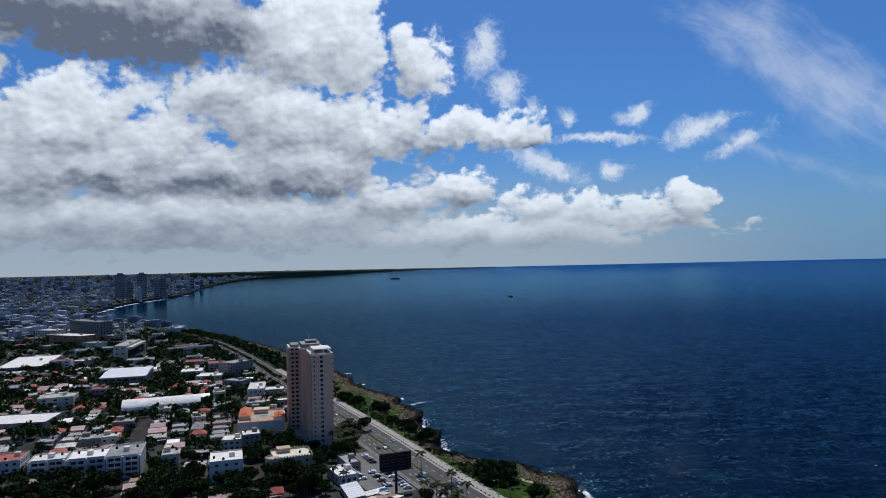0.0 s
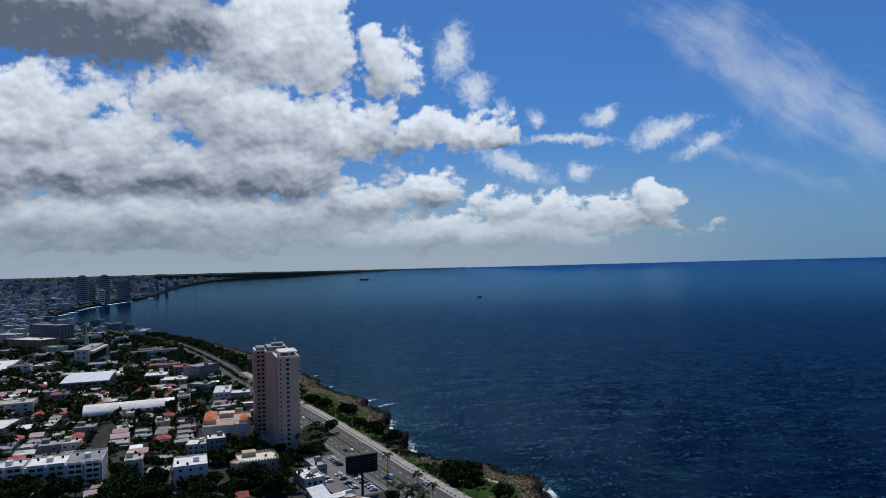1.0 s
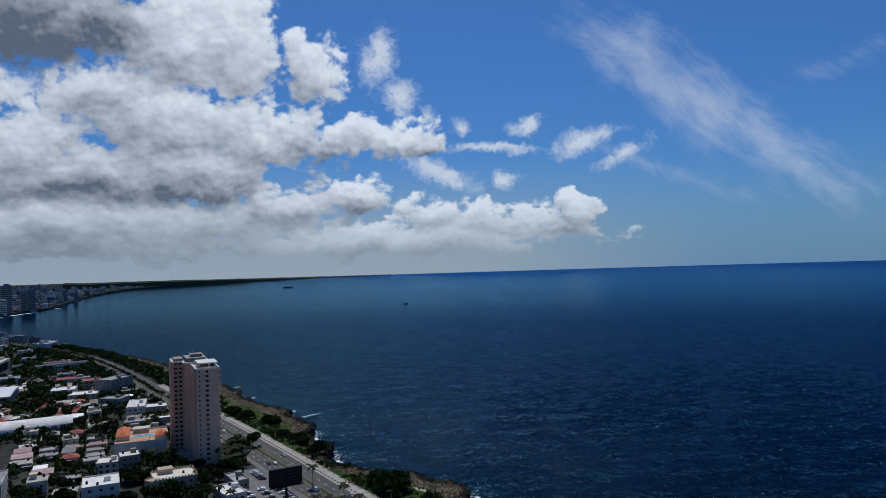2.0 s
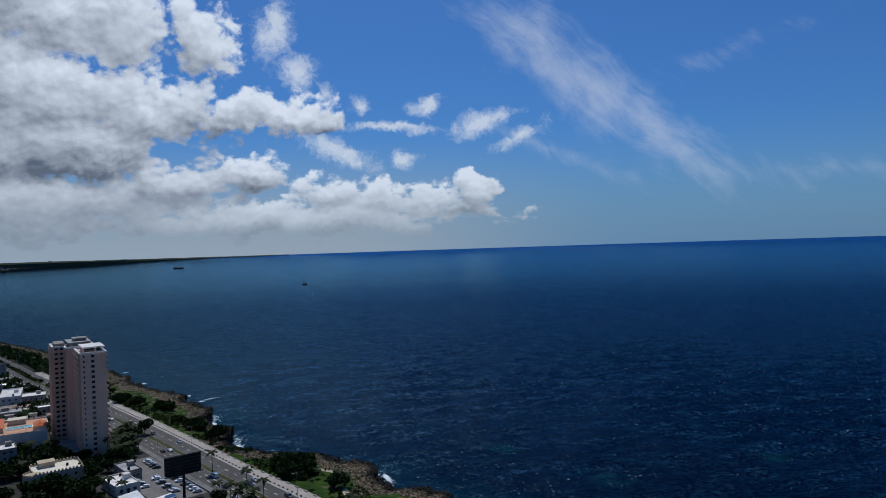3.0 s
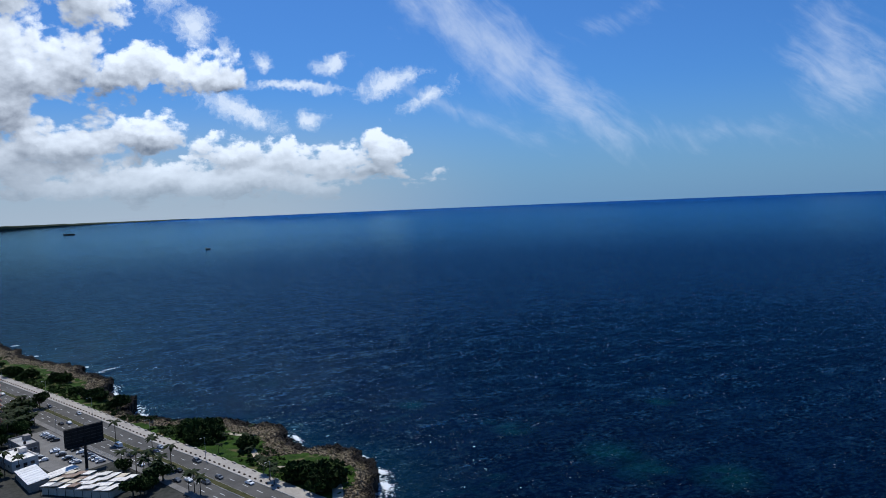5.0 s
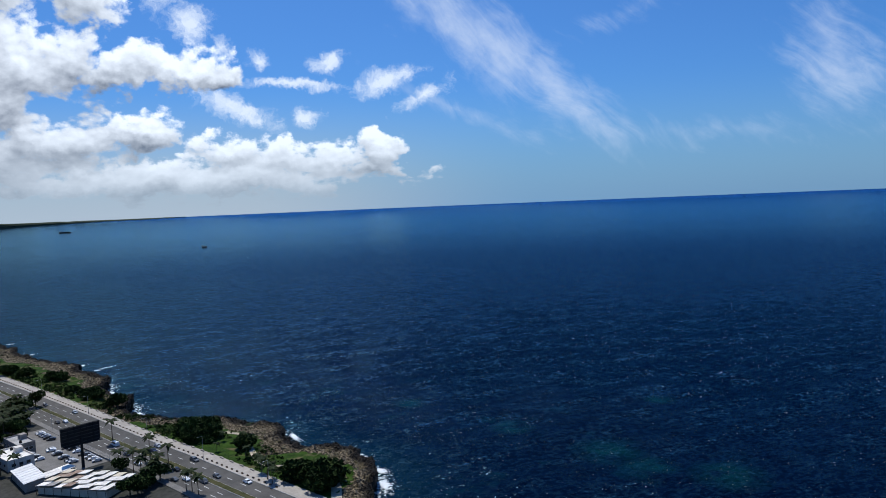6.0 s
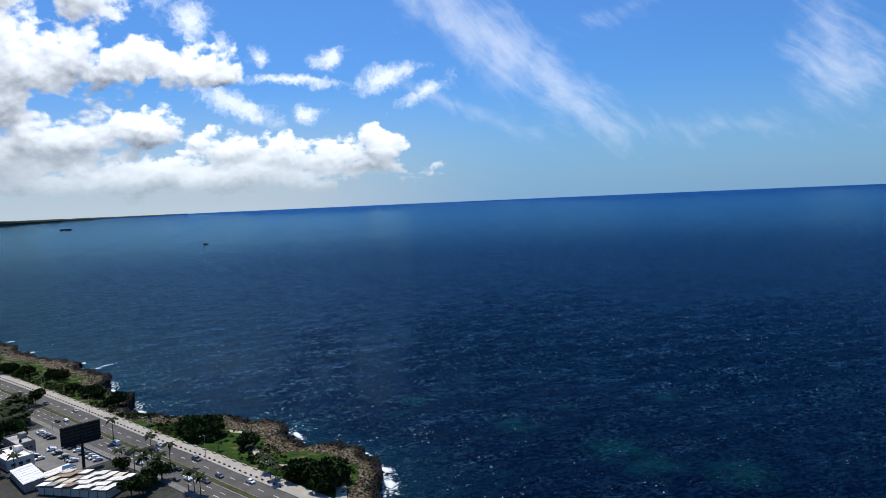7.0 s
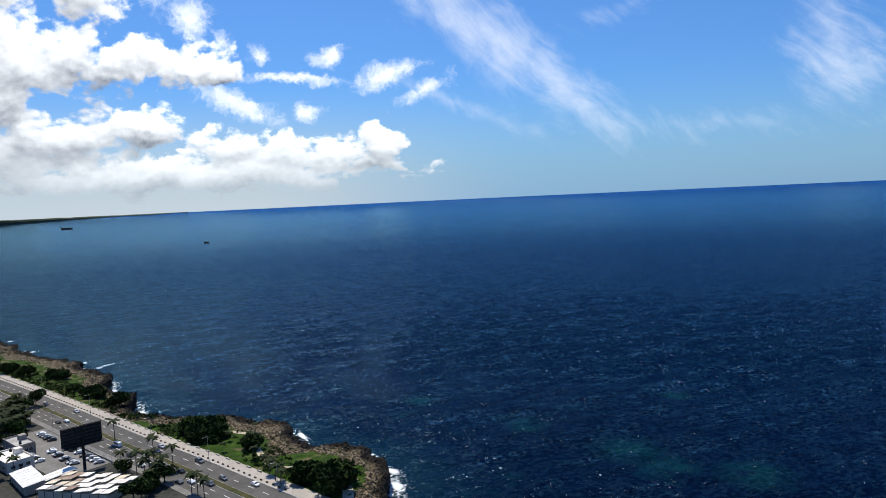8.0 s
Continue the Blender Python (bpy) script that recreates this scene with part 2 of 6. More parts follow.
def sea_material():
    m = bpy.data.materials.new("sea_water")
    m.use_nodes = True
    net = Net(m.node_tree)
    shader = m.node_tree.nodes["Principled BSDF"]
    place = net.node("ShaderNodeNewGeometry").outputs["Position"]
    shore = net.node("ShaderNodeAttribute", attribute_name="shore").outputs["Fac"]
    drift = net.noise(place, 0.012, 4, 0.55)
    reef = net.math("MULTIPLY", net.step(net.noise(place, 0.030, 4, 0.6), 0.56, 0.68), net.step(shore, 0.25, 0.75))
    color = net.mix(net.step(drift, 0.35, 0.7), (0.0001, 0.0016, 0.0080), (0.0002, 0.0030, 0.0115))
    color = net.mix(net.math("MULTIPLY", reef, 0.55), color, (0.001, 0.018, 0.024))
    color = net.mix(net.math("MULTIPLY", net.step(shore, 0.80, 1.0), 0.5), color, (0.002, 0.020, 0.030))
    bank = net.node("ShaderNodeAttribute", attribute_name="bank").outputs["Fac"]
    color = net.mix(net.math("MULTIPLY", bank, net.step(net.noise(place, 0.09, 4, 0.6), 0.25, 0.6)), color, (0.001, 0.017, 0.020))
    # broken water along the rocks, a few whitecaps, and sun glints painted as white flecks
    froth = net.noise(place, 0.55, 6, 0.7)
    near = net.math("ADD", froth, net.step(shore, 0.93, 1.02, 0.0, 0.24))
    foam = net.step(near, 0.69, 0.76)
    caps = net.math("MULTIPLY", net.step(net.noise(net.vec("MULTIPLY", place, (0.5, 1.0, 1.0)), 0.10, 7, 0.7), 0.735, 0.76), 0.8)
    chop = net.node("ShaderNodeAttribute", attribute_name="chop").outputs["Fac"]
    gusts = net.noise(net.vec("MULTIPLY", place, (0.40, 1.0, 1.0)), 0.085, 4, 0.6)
    # fine flecks that put sun glitter into the water colour; merged into foam below
    glint_flecks = net.step(net.noise(net.vec("MULTIPLY", place, (0.55, 1.0, 1.0)), 0.80, 4, 0.66), 0.665, 0.71, 0.0, 0.85)
    glint_flecks = net.math("MULTIPLY", glint_flecks, net.math("MULTIPLY", net.step(gusts, 0.40, 0.66), chop))
    foam = net.math("MAXIMUM", net.math("MAXIMUM", foam, caps), glint_flecks)
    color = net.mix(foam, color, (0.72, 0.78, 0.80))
    tall = net.noise(net.vec("MULTIPLY", place, (0.75, 1.0, 1.0)), 0.16, 3, 0.5)
    b1 = net.node("ShaderNodeBump")
    b1.inputs["Distance"].default_value, b1.inputs["Strength"].default_value = 0.8, 0.8
    net.put(b1.inputs["Height"], tall)
    # small wind waves: steep facets in gusty rows, calmer between them
    steep = net.math("MULTIPLY_ADD", net.step(gusts, 0.36, 0.72), net.math("MULTIPLY_ADD", chop, 0.75, 0.25), 0.55)
    facet = net.vec("SUBTRACT", net.noise(net.vec("MULTIPLY", place, (0.75, 1.0, 1.0)), 0.50, 3, 0.64, color=True), (0.5, 0.5, 0.5))
    facet = net.vec("MULTIPLY", facet, net.xyz(steep, steep, 0.0))
    roll = net.vec("SUBTRACT", net.noise(net.vec("MULTIPLY", place, (0.6, 1.0, 1.0)), 0.13, 3, 0.5, color=True), (0.5, 0.5, 0.5))
    swell = net.vec("ADD", net.vec("MULTIPLY", roll, (0.36, 0.46, 0.0)), (0, 0, 1))
    facet = net.vec("NORMALIZE", net.vec("ADD", net.vec("MULTIPLY", facet, (2.4, 3.1, 0.0)), swell))
    # deep water body under a thin mirror of the sky
    m.node_tree.nodes.remove(shader)
    body, gloss = net.node("ShaderNodeBsdfDiffuse"), net.node("ShaderNodeBsdfGlossy")
    net.put(body.inputs["Color"], color)
    net.put(body.inputs["Normal"], b1.outputs[0])
    gloss.inputs["Color"].default_value = (0.36, 0.72, 1.0, 1)
    gloss.inputs["Roughness"].default_value = 0.12
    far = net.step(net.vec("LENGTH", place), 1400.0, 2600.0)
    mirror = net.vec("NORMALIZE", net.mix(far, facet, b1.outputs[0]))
    net.put(gloss.inputs["Normal"], mirror)
    fresnel = net.node("ShaderNodeFresnel")
    fresnel.inputs["IOR"].default_value = 1.333
    net.put(fresnel.inputs["Normal"], net.vec("NORMALIZE", net.mix(0.45, facet, swell)))
    both = net.node("ShaderNodeMixShader")
    # mirror weight rises with distance, lightening the far water in place of haze
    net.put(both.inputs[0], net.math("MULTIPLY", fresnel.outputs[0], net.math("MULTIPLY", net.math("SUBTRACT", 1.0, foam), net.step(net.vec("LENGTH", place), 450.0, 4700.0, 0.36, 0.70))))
    net.put(both.inputs[1], body.outputs[0])
    net.put(both.inputs[2], gloss.outputs[0])
    net.put(m.node_tree.nodes["Material Output"].inputs["Surface"], both.outputs[0])
    return m


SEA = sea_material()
CITY_GROUND = surface("city_ground", (0.018, 0.022, 0.016), (0.062, 0.060, 0.054), 0.06, 0.95, fine=9)
ASPHALT = surface("asphalt", (0.070, 0.067, 0.062), (0.115, 0.110, 0.101), 0.12, 0.9, fine=20)
LOT = surface("car_park_concrete", (0.13, 0.125, 0.115), (0.21, 0.20, 0.185), 0.15, 0.9, fine=12)
MARK = surface("road_paint", (0.55, 0.55, 0.53), (0.75, 0.75, 0.72), 0.8, 0.7)
PAVING = surface("promenade_paving", (0.30, 0.27, 0.235), (0.42, 0.385, 0.335), 0.18, 0.9, fine=10)
KERB = surface("kerb_concrete", (0.34, 0.33, 0.31), (0.48, 0.47, 0.44), 0.5, 0.9)
GRASS = surface("lawn_grass", (0.009, 0.026, 0.002), (0.038, 0.076, 0.008), 0.16, 0.95, bump=0.15, fine=8, patch=(0.13, 0.105, 0.055))
LANE = surface("old_lane_asphalt", (0.026, 0.026, 0.025), (0.052, 0.050, 0.047), 0.12, 0.95, fine=14)
DRY = surface("median_grass", (0.03, 0.038, 0.012), (0.085, 0.075, 0.035), 0.2, 0.95, fine=10)


def rock_material():
    """Pitted coral rock: tan on top, black where spray and algae reach it."""
    m = bpy.data.materials.new("coral_rock")
    m.use_nodes = True
    net = Net(m.node_tree)
    shader = m.node_tree.nodes["Principled BSDF"]
    place = net.node("ShaderNodeNewGeometry").outputs["Position"]
    spray = net.node("ShaderNodeAttribute", attribute_name="spray").outputs["Fac"]
    big, mid, pits = net.noise(place, 0.16, 5, 0.65), net.noise(place, 0.6, 5, 0.7), net.voronoi(place, 0.9, 0.3)
    tan = net.mix(net.step(mid, 0.38, 0.62), (0.070, 0.052, 0.030), (0.30, 0.242, 0.160))
    tan = net.mix(net.step(big, 0.50, 0.62, 0.0, 0.7), tan, (0.085, 0.078, 0.032))
    tan = net.mix(net.step(pits, 0.42, 0.62, 0.0, 0.8), tan, (0.020, 0.016, 0.011))
    wet = net.step(net.math("MULTIPLY_ADD", net.math("SUBTRACT", mid, 0.5), 1.1, spray), 0.42, 0.72)
    net.put(shader.inputs["Base Color"], net.mix(wet, tan, (0.012, 0.010, 0.008)))
    shader.inputs["Roughness"].default_value = 0.9
    shader.inputs["Specular IOR Level"].default_value = 0.15
    b = net.node("ShaderNodeBump")
    b.inputs["Distance"].default_value = 1.2
    net.put(b.inputs["Height"], net.math("SUBTRACT", mid, pits))
    net.put(shader.inputs["Normal"], b.outputs[0])
    return m


ROCK = rock_material()
PATHM = surface("sandy_path", (0.34, 0.29, 0.21), (0.48, 0.42, 0.32), 0.3, 0.95)
FOAM = surface("sea_foam", (0.70, 0.76, 0.79), (0.88, 0.90, 0.91), 0.9, 0.9)
WHITE = surface("white_render", (0.55, 0.505, 0.45), (0.74, 0.69, 0.62), 0.25, 0.85, vary=0.10)
CREAM = surface("cream_render", (0.50, 0.44, 0.34), (0.64, 0.57, 0.45), 0.25, 0.85, vary=0.10)
PINK = surface("pink_render", (0.70, 0.43, 0.30), (0.77, 0.50, 0.36), 0.12, 0.85)
GREYR = surface("grey_render", (0.19, 0.172, 0.15), (0.33, 0.30, 0.265), 0.25, 0.9, vary=0.12)
BLUER = surface("blue_render", (0.10, 0.14, 0.30), (0.16, 0.21, 0.40), 0.3, 0.8)
BROWN = surface("brown_cladding", (0.33, 0.165, 0.085), (0.42, 0.22, 0.12), 0.15, 0.8)
TANR = surface("tan_render", (0.42, 0.33, 0.22), (0.55, 0.44, 0.31), 0.3, 0.85)
ROOF_W = surface("white_roof_coat", (0.58, 0.55, 0.50), (0.82, 0.79, 0.73), 0.22, 0.8, vary=0.12)
ROOF_D = surface("dirty_roof_coat", (0.26, 0.235, 0.205), (0.66, 0.62, 0.55), 0.30, 0.9, fine=4.0, vary=0.25, patch=(0.16, 0.14, 0.12), edge=(0.45, 0.72))
ROOF_G = surface("grey_roof", (0.20, 0.195, 0.185), (0.40, 0.39, 0.37), 0.25, 0.9, vary=0.2)
ROOF_R = surface("red_roof", (0.26, 0.07, 0.055), (0.40, 0.13, 0.10), 0.3, 0.85, vary=0.2)
ROOF_P = surface("faded_pink_roof", (0.40, 0.26, 0.24), (0.55, 0.40, 0.37), 0.3, 0.85, vary=0.15)
ROOF_T = surface("terracotta_tiles", (0.46, 0.13, 0.06), (0.62, 0.22, 0.11), 0.5, 0.85, bump=0.05)
ROOF_S = surface("steel_sheet_roof", (0.62, 0.615, 0.60), (0.78, 0.775, 0.76), 0.2, 0.45, metal=0.2)
RUST = surface("rusty_sheet", (0.20, 0.12, 0.08), (0.40, 0.33, 0.27), 0.4, 0.85, vary=0.2)
GLASS = surface("window_glass", (0.012, 0.016, 0.020), (0.030, 0.036, 0.042), 0.5, 0.12, spec=0.6)
FRAME = surface("window_frame", (0.40, 0.39, 0.38), (0.55, 0.54, 0.52), 0.9, 0.6)
BOARD = surface("weathered_steel", (0.030, 0.030, 0.031), (0.085, 0.083, 0.080), 0.5, 0.7)
DARK = surface("dark_steel", (0.015, 0.015, 0.016), (0.035, 0.034, 0.033), 0.6, 0.7)
TANK = surface("black_tank_plastic", (0.012, 0.012, 0.013), (0.03, 0.03, 0.03), 0.6, 0.5)
STEEL = surface("galvanised_steel", (0.30, 0.30, 0.30), (0.42, 0.42, 0.41), 0.8, 0.5, metal=0.5)
TRUNK = surface("tree_bark", (0.07, 0.05, 0.035), (0.14, 0.105, 0.08), 1.2, 0.95)
LEAF = surface("broad_leaves", (0.010, 0.022, 0.005), (0.034, 0.056, 0.012), 0.25, 0.8, vary=0.3, spec=0.08)
LEAF2 = surface("sea_grape_leaves", (0.010, 0.022, 0.006), (0.036, 0.060, 0.012), 0.3, 0.8, vary=0.3, spec=0.08)
FROND = surface("palm_fronds", (0.010, 0.020, 0.006), (0.034, 0.046, 0.014), 0.5, 0.7, vary=0.2, spec=0.1)
POOL = surface("pool_water", (0.04, 0.36, 0.50), (0.08, 0.46, 0.58), 0.5, 0.05)
RUBBER = surface("tyre_rubber", (0.012, 0.012, 0.012), (0.025, 0.025, 0.025), 3.0, 0.9)
PAINTS = [surface("car_paint_" + n, a, tuple(min(1, v * 1.15) for v in a), 0.5, 0.25, spec=0.6) for n, a in
          (("white", (0.72, 0.72, 0.71)), ("silver", (0.42, 0.43, 0.44)), ("black", (0.02, 0.02, 0.022)), ("blue", (0.03, 0.04, 0.075)), ("grey", (0.12, 0.125, 0.13)))]
# far walls and leaves shifted paler and bluer, putting distance haze into their colour
FAR_WALL = islands("distant_buildings", [(0.46, 0.47, 0.49), (0.30, 0.31, 0.33), (0.18, 0.19, 0.21), (0.36, 0.35, 0.34), (0.58, 0.59, 0.61), (0.11, 0.12, 0.14)])
FAR_LEAF = islands("distant_foliage", [(0.022, 0.040, 0.016), (0.034, 0.055, 0.020), (0.026, 0.046, 0.022)])
FAR_TOWER = surface("distant_tower_cladding", (0.20, 0.21, 0.225), (0.30, 0.31, 0.325), 0.05, 0.7)

# ======== building blocks ========
GROUND = 8.0


def raw(name, verts, faces, mats, index=None, smooth=False):
    me = bpy.data.meshes.new(name)
    me.from_pydata([tuple(v) for v in verts], [], faces)
    for m in mats if isinstance(mats, (list, tuple)) else [mats]:
        me.materials.append(m)
    if index is not None:
        me.polygons.foreach_set("material_index", index)
    if smooth:
        me.polygons.foreach_set("use_smooth", [True] * len(me.polygons))
    me.update()
    return me


BOX_FACES = ((0, 3, 2, 1), (4, 5, 6, 7), (0, 1, 5, 4), (1, 2, 6, 5), (2, 3, 7, 6), (3, 0, 4, 7))


def boxes(name, items, mats):
    """One mesh of boxes (x0, y0, z0, x1, y1, z1[, material])."""
    verts, faces, index = [], [], []
    for x0, y0, z0, x1, y1, z1, *m in items:
        n = len(verts)
        verts += [(x0, y0, z0), (x1, y0, z0), (x1, y1, z0), (x0, y1, z0), (x0, y0, z1), (x1, y0, z1), (x1, y1, z1), (x0, y1, z1)]
        faces += [tuple(n + k for k in f) for f in BOX_FACES]
        index += [m[0] if m else 0] * 6
    return raw(name, verts, faces, mats, index)


def part(name, data, parent, m=None, label=""):
    ob = new(name, data)
    ob.parent = parent
    if m is not None:
        ob.matrix_basis = m
    return tagged(ob, label)


def base(name, x, y, angle=0.0, z=GROUND, label="", category="", group="", kind=""):
    ob = new(name)
    ob.empty_display_size = 0.5
    ob.matrix_basis = pose(x, y, z, 0, 0, angle)
    return tagged(ob, label, category, group, kind)


def tube(name, rings, mat, sides=8, cap=True):
    """A tapered tube through rings (x, y, z, radius)."""
    verts, faces = [], []
    for x, y, z, r in rings:
        verts += [(x + r * math.cos(2 * math.pi * k / sides), y + r * math.sin(2 * math.pi * k / sides), z) for k in range(sides)]
    for i in range(len(rings) - 1):
        faces += [(i * sides + k, i * sides + (k + 1) % sides, (i + 1) * sides + (k + 1) % sides, (i + 1) * sides + k) for k in range(sides)]
    if cap:
        faces += [tuple(range(sides))[::-1], tuple((len(rings) - 1) * sides + k for k in range(sides))]
    return raw(name, verts, faces, mat)


_windows = {}


def window_mesh(w, h, glass=None, frame=None):
    """A window that faces -y, centred on its wall: projecting frame, sill and recessed pane."""
    key = (round(w, 2), round(h, 2), (glass or GLASS).name, (frame or FRAME).name)
    if key not in _windows:
        t = 0.12
        rings = ((w / 2 + t, h / 2 + t, 0.06), (w / 2 + t, h / 2 + t, -0.12), (w / 2, h / 2, -0.12), (w / 2, h / 2, -0.01))
        verts = [(sx * a, y, sz * b) for a, b, y in rings for sx, sz in ((-1, -1), (1, -1), (1, 1), (-1, 1))]
        faces = [(4 * r + k, 4 * r + (k + 1) % 4, 4 * r + 4 + (k + 1) % 4, 4 * r + 4 + k) for r in range(3) for k in range(4)] + [(12, 13, 14, 15)]
        _windows[key] = raw("window", verts, faces, [frame or FRAME, glass or GLASS], [0] * 12 + [1])
    return _windows[key]


def windows_on(parent, side, w, d, rows, cols, z0, rise, size, margin=1.0, glass=None, frame=None, skip=0.0, rng=None):
    """Rows of windows on one side (front, left, right, back) of a body w by d whose front left corner is the origin."""
    span = w if side in ("front", "back") else d
    me = window_mesh(*size, glass, frame)
    for r in range(rows):
        for c in range(cols):
            if skip and rng.random() < skip:
                continue
            a = margin + (span - 2 * margin) * (c + 0.5) / cols
            z = z0 + r * rise
            m = {"front": pose(a, 0, z), "right": pose(w, a, z, 0, 0, 90), "back": pose(w - a, d, z, 0, 0, 180), "left": pose(0, d - a, z, 0, 0, -90)}[side]
            part("window", me, parent, m)


def ring(name, w, d, z, high, mat, thick=0.25, over=0.0, x=0.0, y=0.0):
    """A closed low wall round a rectangle, of one piece."""
    loops = ((0, z), (0, z + high), (thick, z + high), (thick, z))
    verts = [(px, py, zz) for o, zz in loops for px, py in ((x - over + o, y - over + o), (x + w + over - o, y - over + o), (x + w + over - o, y + d + over - o), (x - over + o, y + d + over - o))]
    faces = [(4 * r + k, 4 * r + (k + 1) % 4, 4 * ((r + 1) % 4) + (k + 1) % 4, 4 * ((r + 1) % 4) + k) for r in range(4) for k in range(4)]
    return raw(name, verts, faces, mat)


def tray(name, x0, y0, x1, y1, z, high, floor, thick, mat):
    """A balcony of one piece: floor slab with a solid rail round it."""
    o = ((x0, y0), (x1, y0), (x1, y1), (x0, y1))
    q = ((x0 + thick, y0 + thick), (x1 - thick, y0 + thick), (x1 - thick, y1), (x0 + thick, y1))
    verts = [(*p, z) for p in o] + [(*p, z + high) for p in o] + [(*p, z + high) for p in q] + [(*p, z + floor) for p in q]
    faces = [(3, 2, 1, 0), (0, 1, 5, 4), (1, 2, 6, 5), (3, 0, 4, 7), (4, 5, 9, 8), (5, 6, 10, 9), (7, 4, 8, 11), (8, 9, 13, 12), (9, 10, 14, 13), (11, 8, 12, 15), (12, 13, 14, 15), (2, 3, 7, 11, 15, 14, 10, 6)]
    return raw(name, verts, faces, mat)


def tank_mesh():
    return tube("water_tank", [(0, 0, 0, 0.62), (0, 0, 1.1, 0.62), (0, 0, 1.35, 0.35), (0, 0, 1.45, 0.2)], TANK, 10)


TANK_ME = tank_mesh()


def block(name, label, category, x, y, angle, w, d, h, wall, roof, storeys, cols, side_cols=0, size=(1.5, 1.3), stair=True, tanks=1, glass=None,
          ledges=True, sides=("front", "left", "right"), group="", seed=1, skip=0.0, z=GROUND):
    """A flat-roofed building with parapet, windows, floor ledges, stair head and roof tanks."""
    rng = random.Random(seed)
    b = base(name, x, y, angle, z, label, category, group)
    part("wall", boxes("wall", [(0, 0, -0.5, w, d, h - 0.02)], wall), b)
    part("roof", boxes("roof", [(0.25, 0.25, h - 0.02, w - 0.25, d - 0.25, h + 0.12)], roof), b)
    part("parapet", ring("parapet", w, d, h - 0.02, 0.85, wall), b)
    rise = h / storeys
    if ledges:
        for s in range(1, storeys):
            part("ledge", boxes("ledge", [(-0.12, -0.12, s * rise - 0.12, w + 0.12, d + 0.12, s * rise + 0.10)], wall), b)
    for side in sides:
        n = cols if side in ("front", "back") else side_cols
        if n:
            windows_on(b, side, w, d, storeys, n, rise * 0.55, rise, size, glass=glass, skip=skip, rng=rng)
    part("door", boxes("door", [(w * 0.5 - 0.6, -0.08, 0, w * 0.5 + 0.6, 0.05, 2.1)], DARK), b)
    if stair and w > 6 and d > 6:
        sx, sy = rng.uniform(0.55, 0.7) * w, rng.uniform(0.4, 0.6) * d
        part("stair_head", boxes("stair_head", [(sx, sy, h, sx + 3, sy + 3.4, h + 2.4)], wall), b)
    for k in range(tanks):
        part("water_tank", TANK_ME, b, pose(rng.uniform(1.2, w - 1.2), rng.uniform(1.2, d - 1.2), h + 0.1))
    return b


# ======== the lie of the land ========
def curve_points(control, step):
    """A smooth line through control points, cut into even steps (Catmull-Rom)."""
    p = np.array(control, float)
    p = np.vstack([2 * p[0] - p[1], p, 2 * p[-1] - p[-2]])
    fine = []
    for i in range(1, len(p) - 2):
        n = max(2, int(np.linalg.norm(p[i + 1] - p[i]) / 1.0))
        t = np.linspace(0, 1, n, endpoint=False)[:, None]
        fine.append(0.5 * (2 * p[i] + (p[i + 1] - p[i - 1]) * t + (2 * p[i - 1] - 5 * p[i] + 4 * p[i + 1] - p[i + 2]) * t ** 2 + (3 * p[i] - p[i - 1] - 3 * p[i + 1] + p[i + 2]) * t ** 3))
    fine = np.vstack(fine + [p[-2:-1]])
    run = np.concatenate([[0], np.cumsum(np.linalg.norm(np.diff(fine, axis=0), axis=1))])
    s = np.arange(0, run[-1], step)
    return np.stack([np.interp(s, run, fine[:, 0]), np.interp(s, run, fine[:, 1])], 1)


def bowl(r):
    """Lift of the ground sheet far out, so that it meets the horizon at its rim."""
    r = np.minimum(np.asarray(r, float), 4895.0)
    d = np.where(r > 1500, 1500 - 3400 * np.log(np.maximum(1 - (r - 1500) / 3400, 1e-6)), np.maximum(r, 1.0))
    return np.where(r > 1500, 115.0 * (1 - r / d), 0.0)


# seaward kerb of the boulevard, from behind the camera to the far end of the city front
KERB_LINE = curve_points([(301.8, -285), (181.1, -25), (110.7, 130), (42.8, 276), (21.1, 323.5), (-1.2, 369), (-29.2, 431), (-46.7, 468.7), (-66.4, 510.2), (-89.6, 557.6), (-128.6, 636.4),
                          (-176.0, 728.3), (-223.2, 826.9), (-287.0, 949.3), (-380.2, 1103.9), (-497.9, 1246.3), (-641.9, 1385.8)], 2.0)
TANGENT = np.gradient(KERB_LINE, axis=0)
TANGENT /= np.linalg.norm(TANGENT, axis=1)[:, None]
SEAWARD = np.stack([TANGENT[:, 1], -TANGENT[:, 0]], 1)
COAST_NEAR = [(332, -305), (211.3, -25), (134, 115), (98, 195), (82, 228), (79, 245), (82.7, 258), (89, 273), (91.8, 281), (89.2, 291), (90.4, 301), (86.3, 308), (81, 314), (74, 317), (67, 321.5), (64.3, 326), (65.4, 333),
              (62.4, 341), (64.8, 346), (66.6, 357), (63, 364), (55, 370), (47, 381), (38, 388), (28, 395), (16, 401), (6, 408), (-2.4, 421), (-9.6, 437), (-5.6, 449), (-4.6, 457), (-7.7, 469), (-17, 485), (-24.6, 501), (-21, 512), (-18.4, 528),
              (-29, 547), (-42.5, 576)]
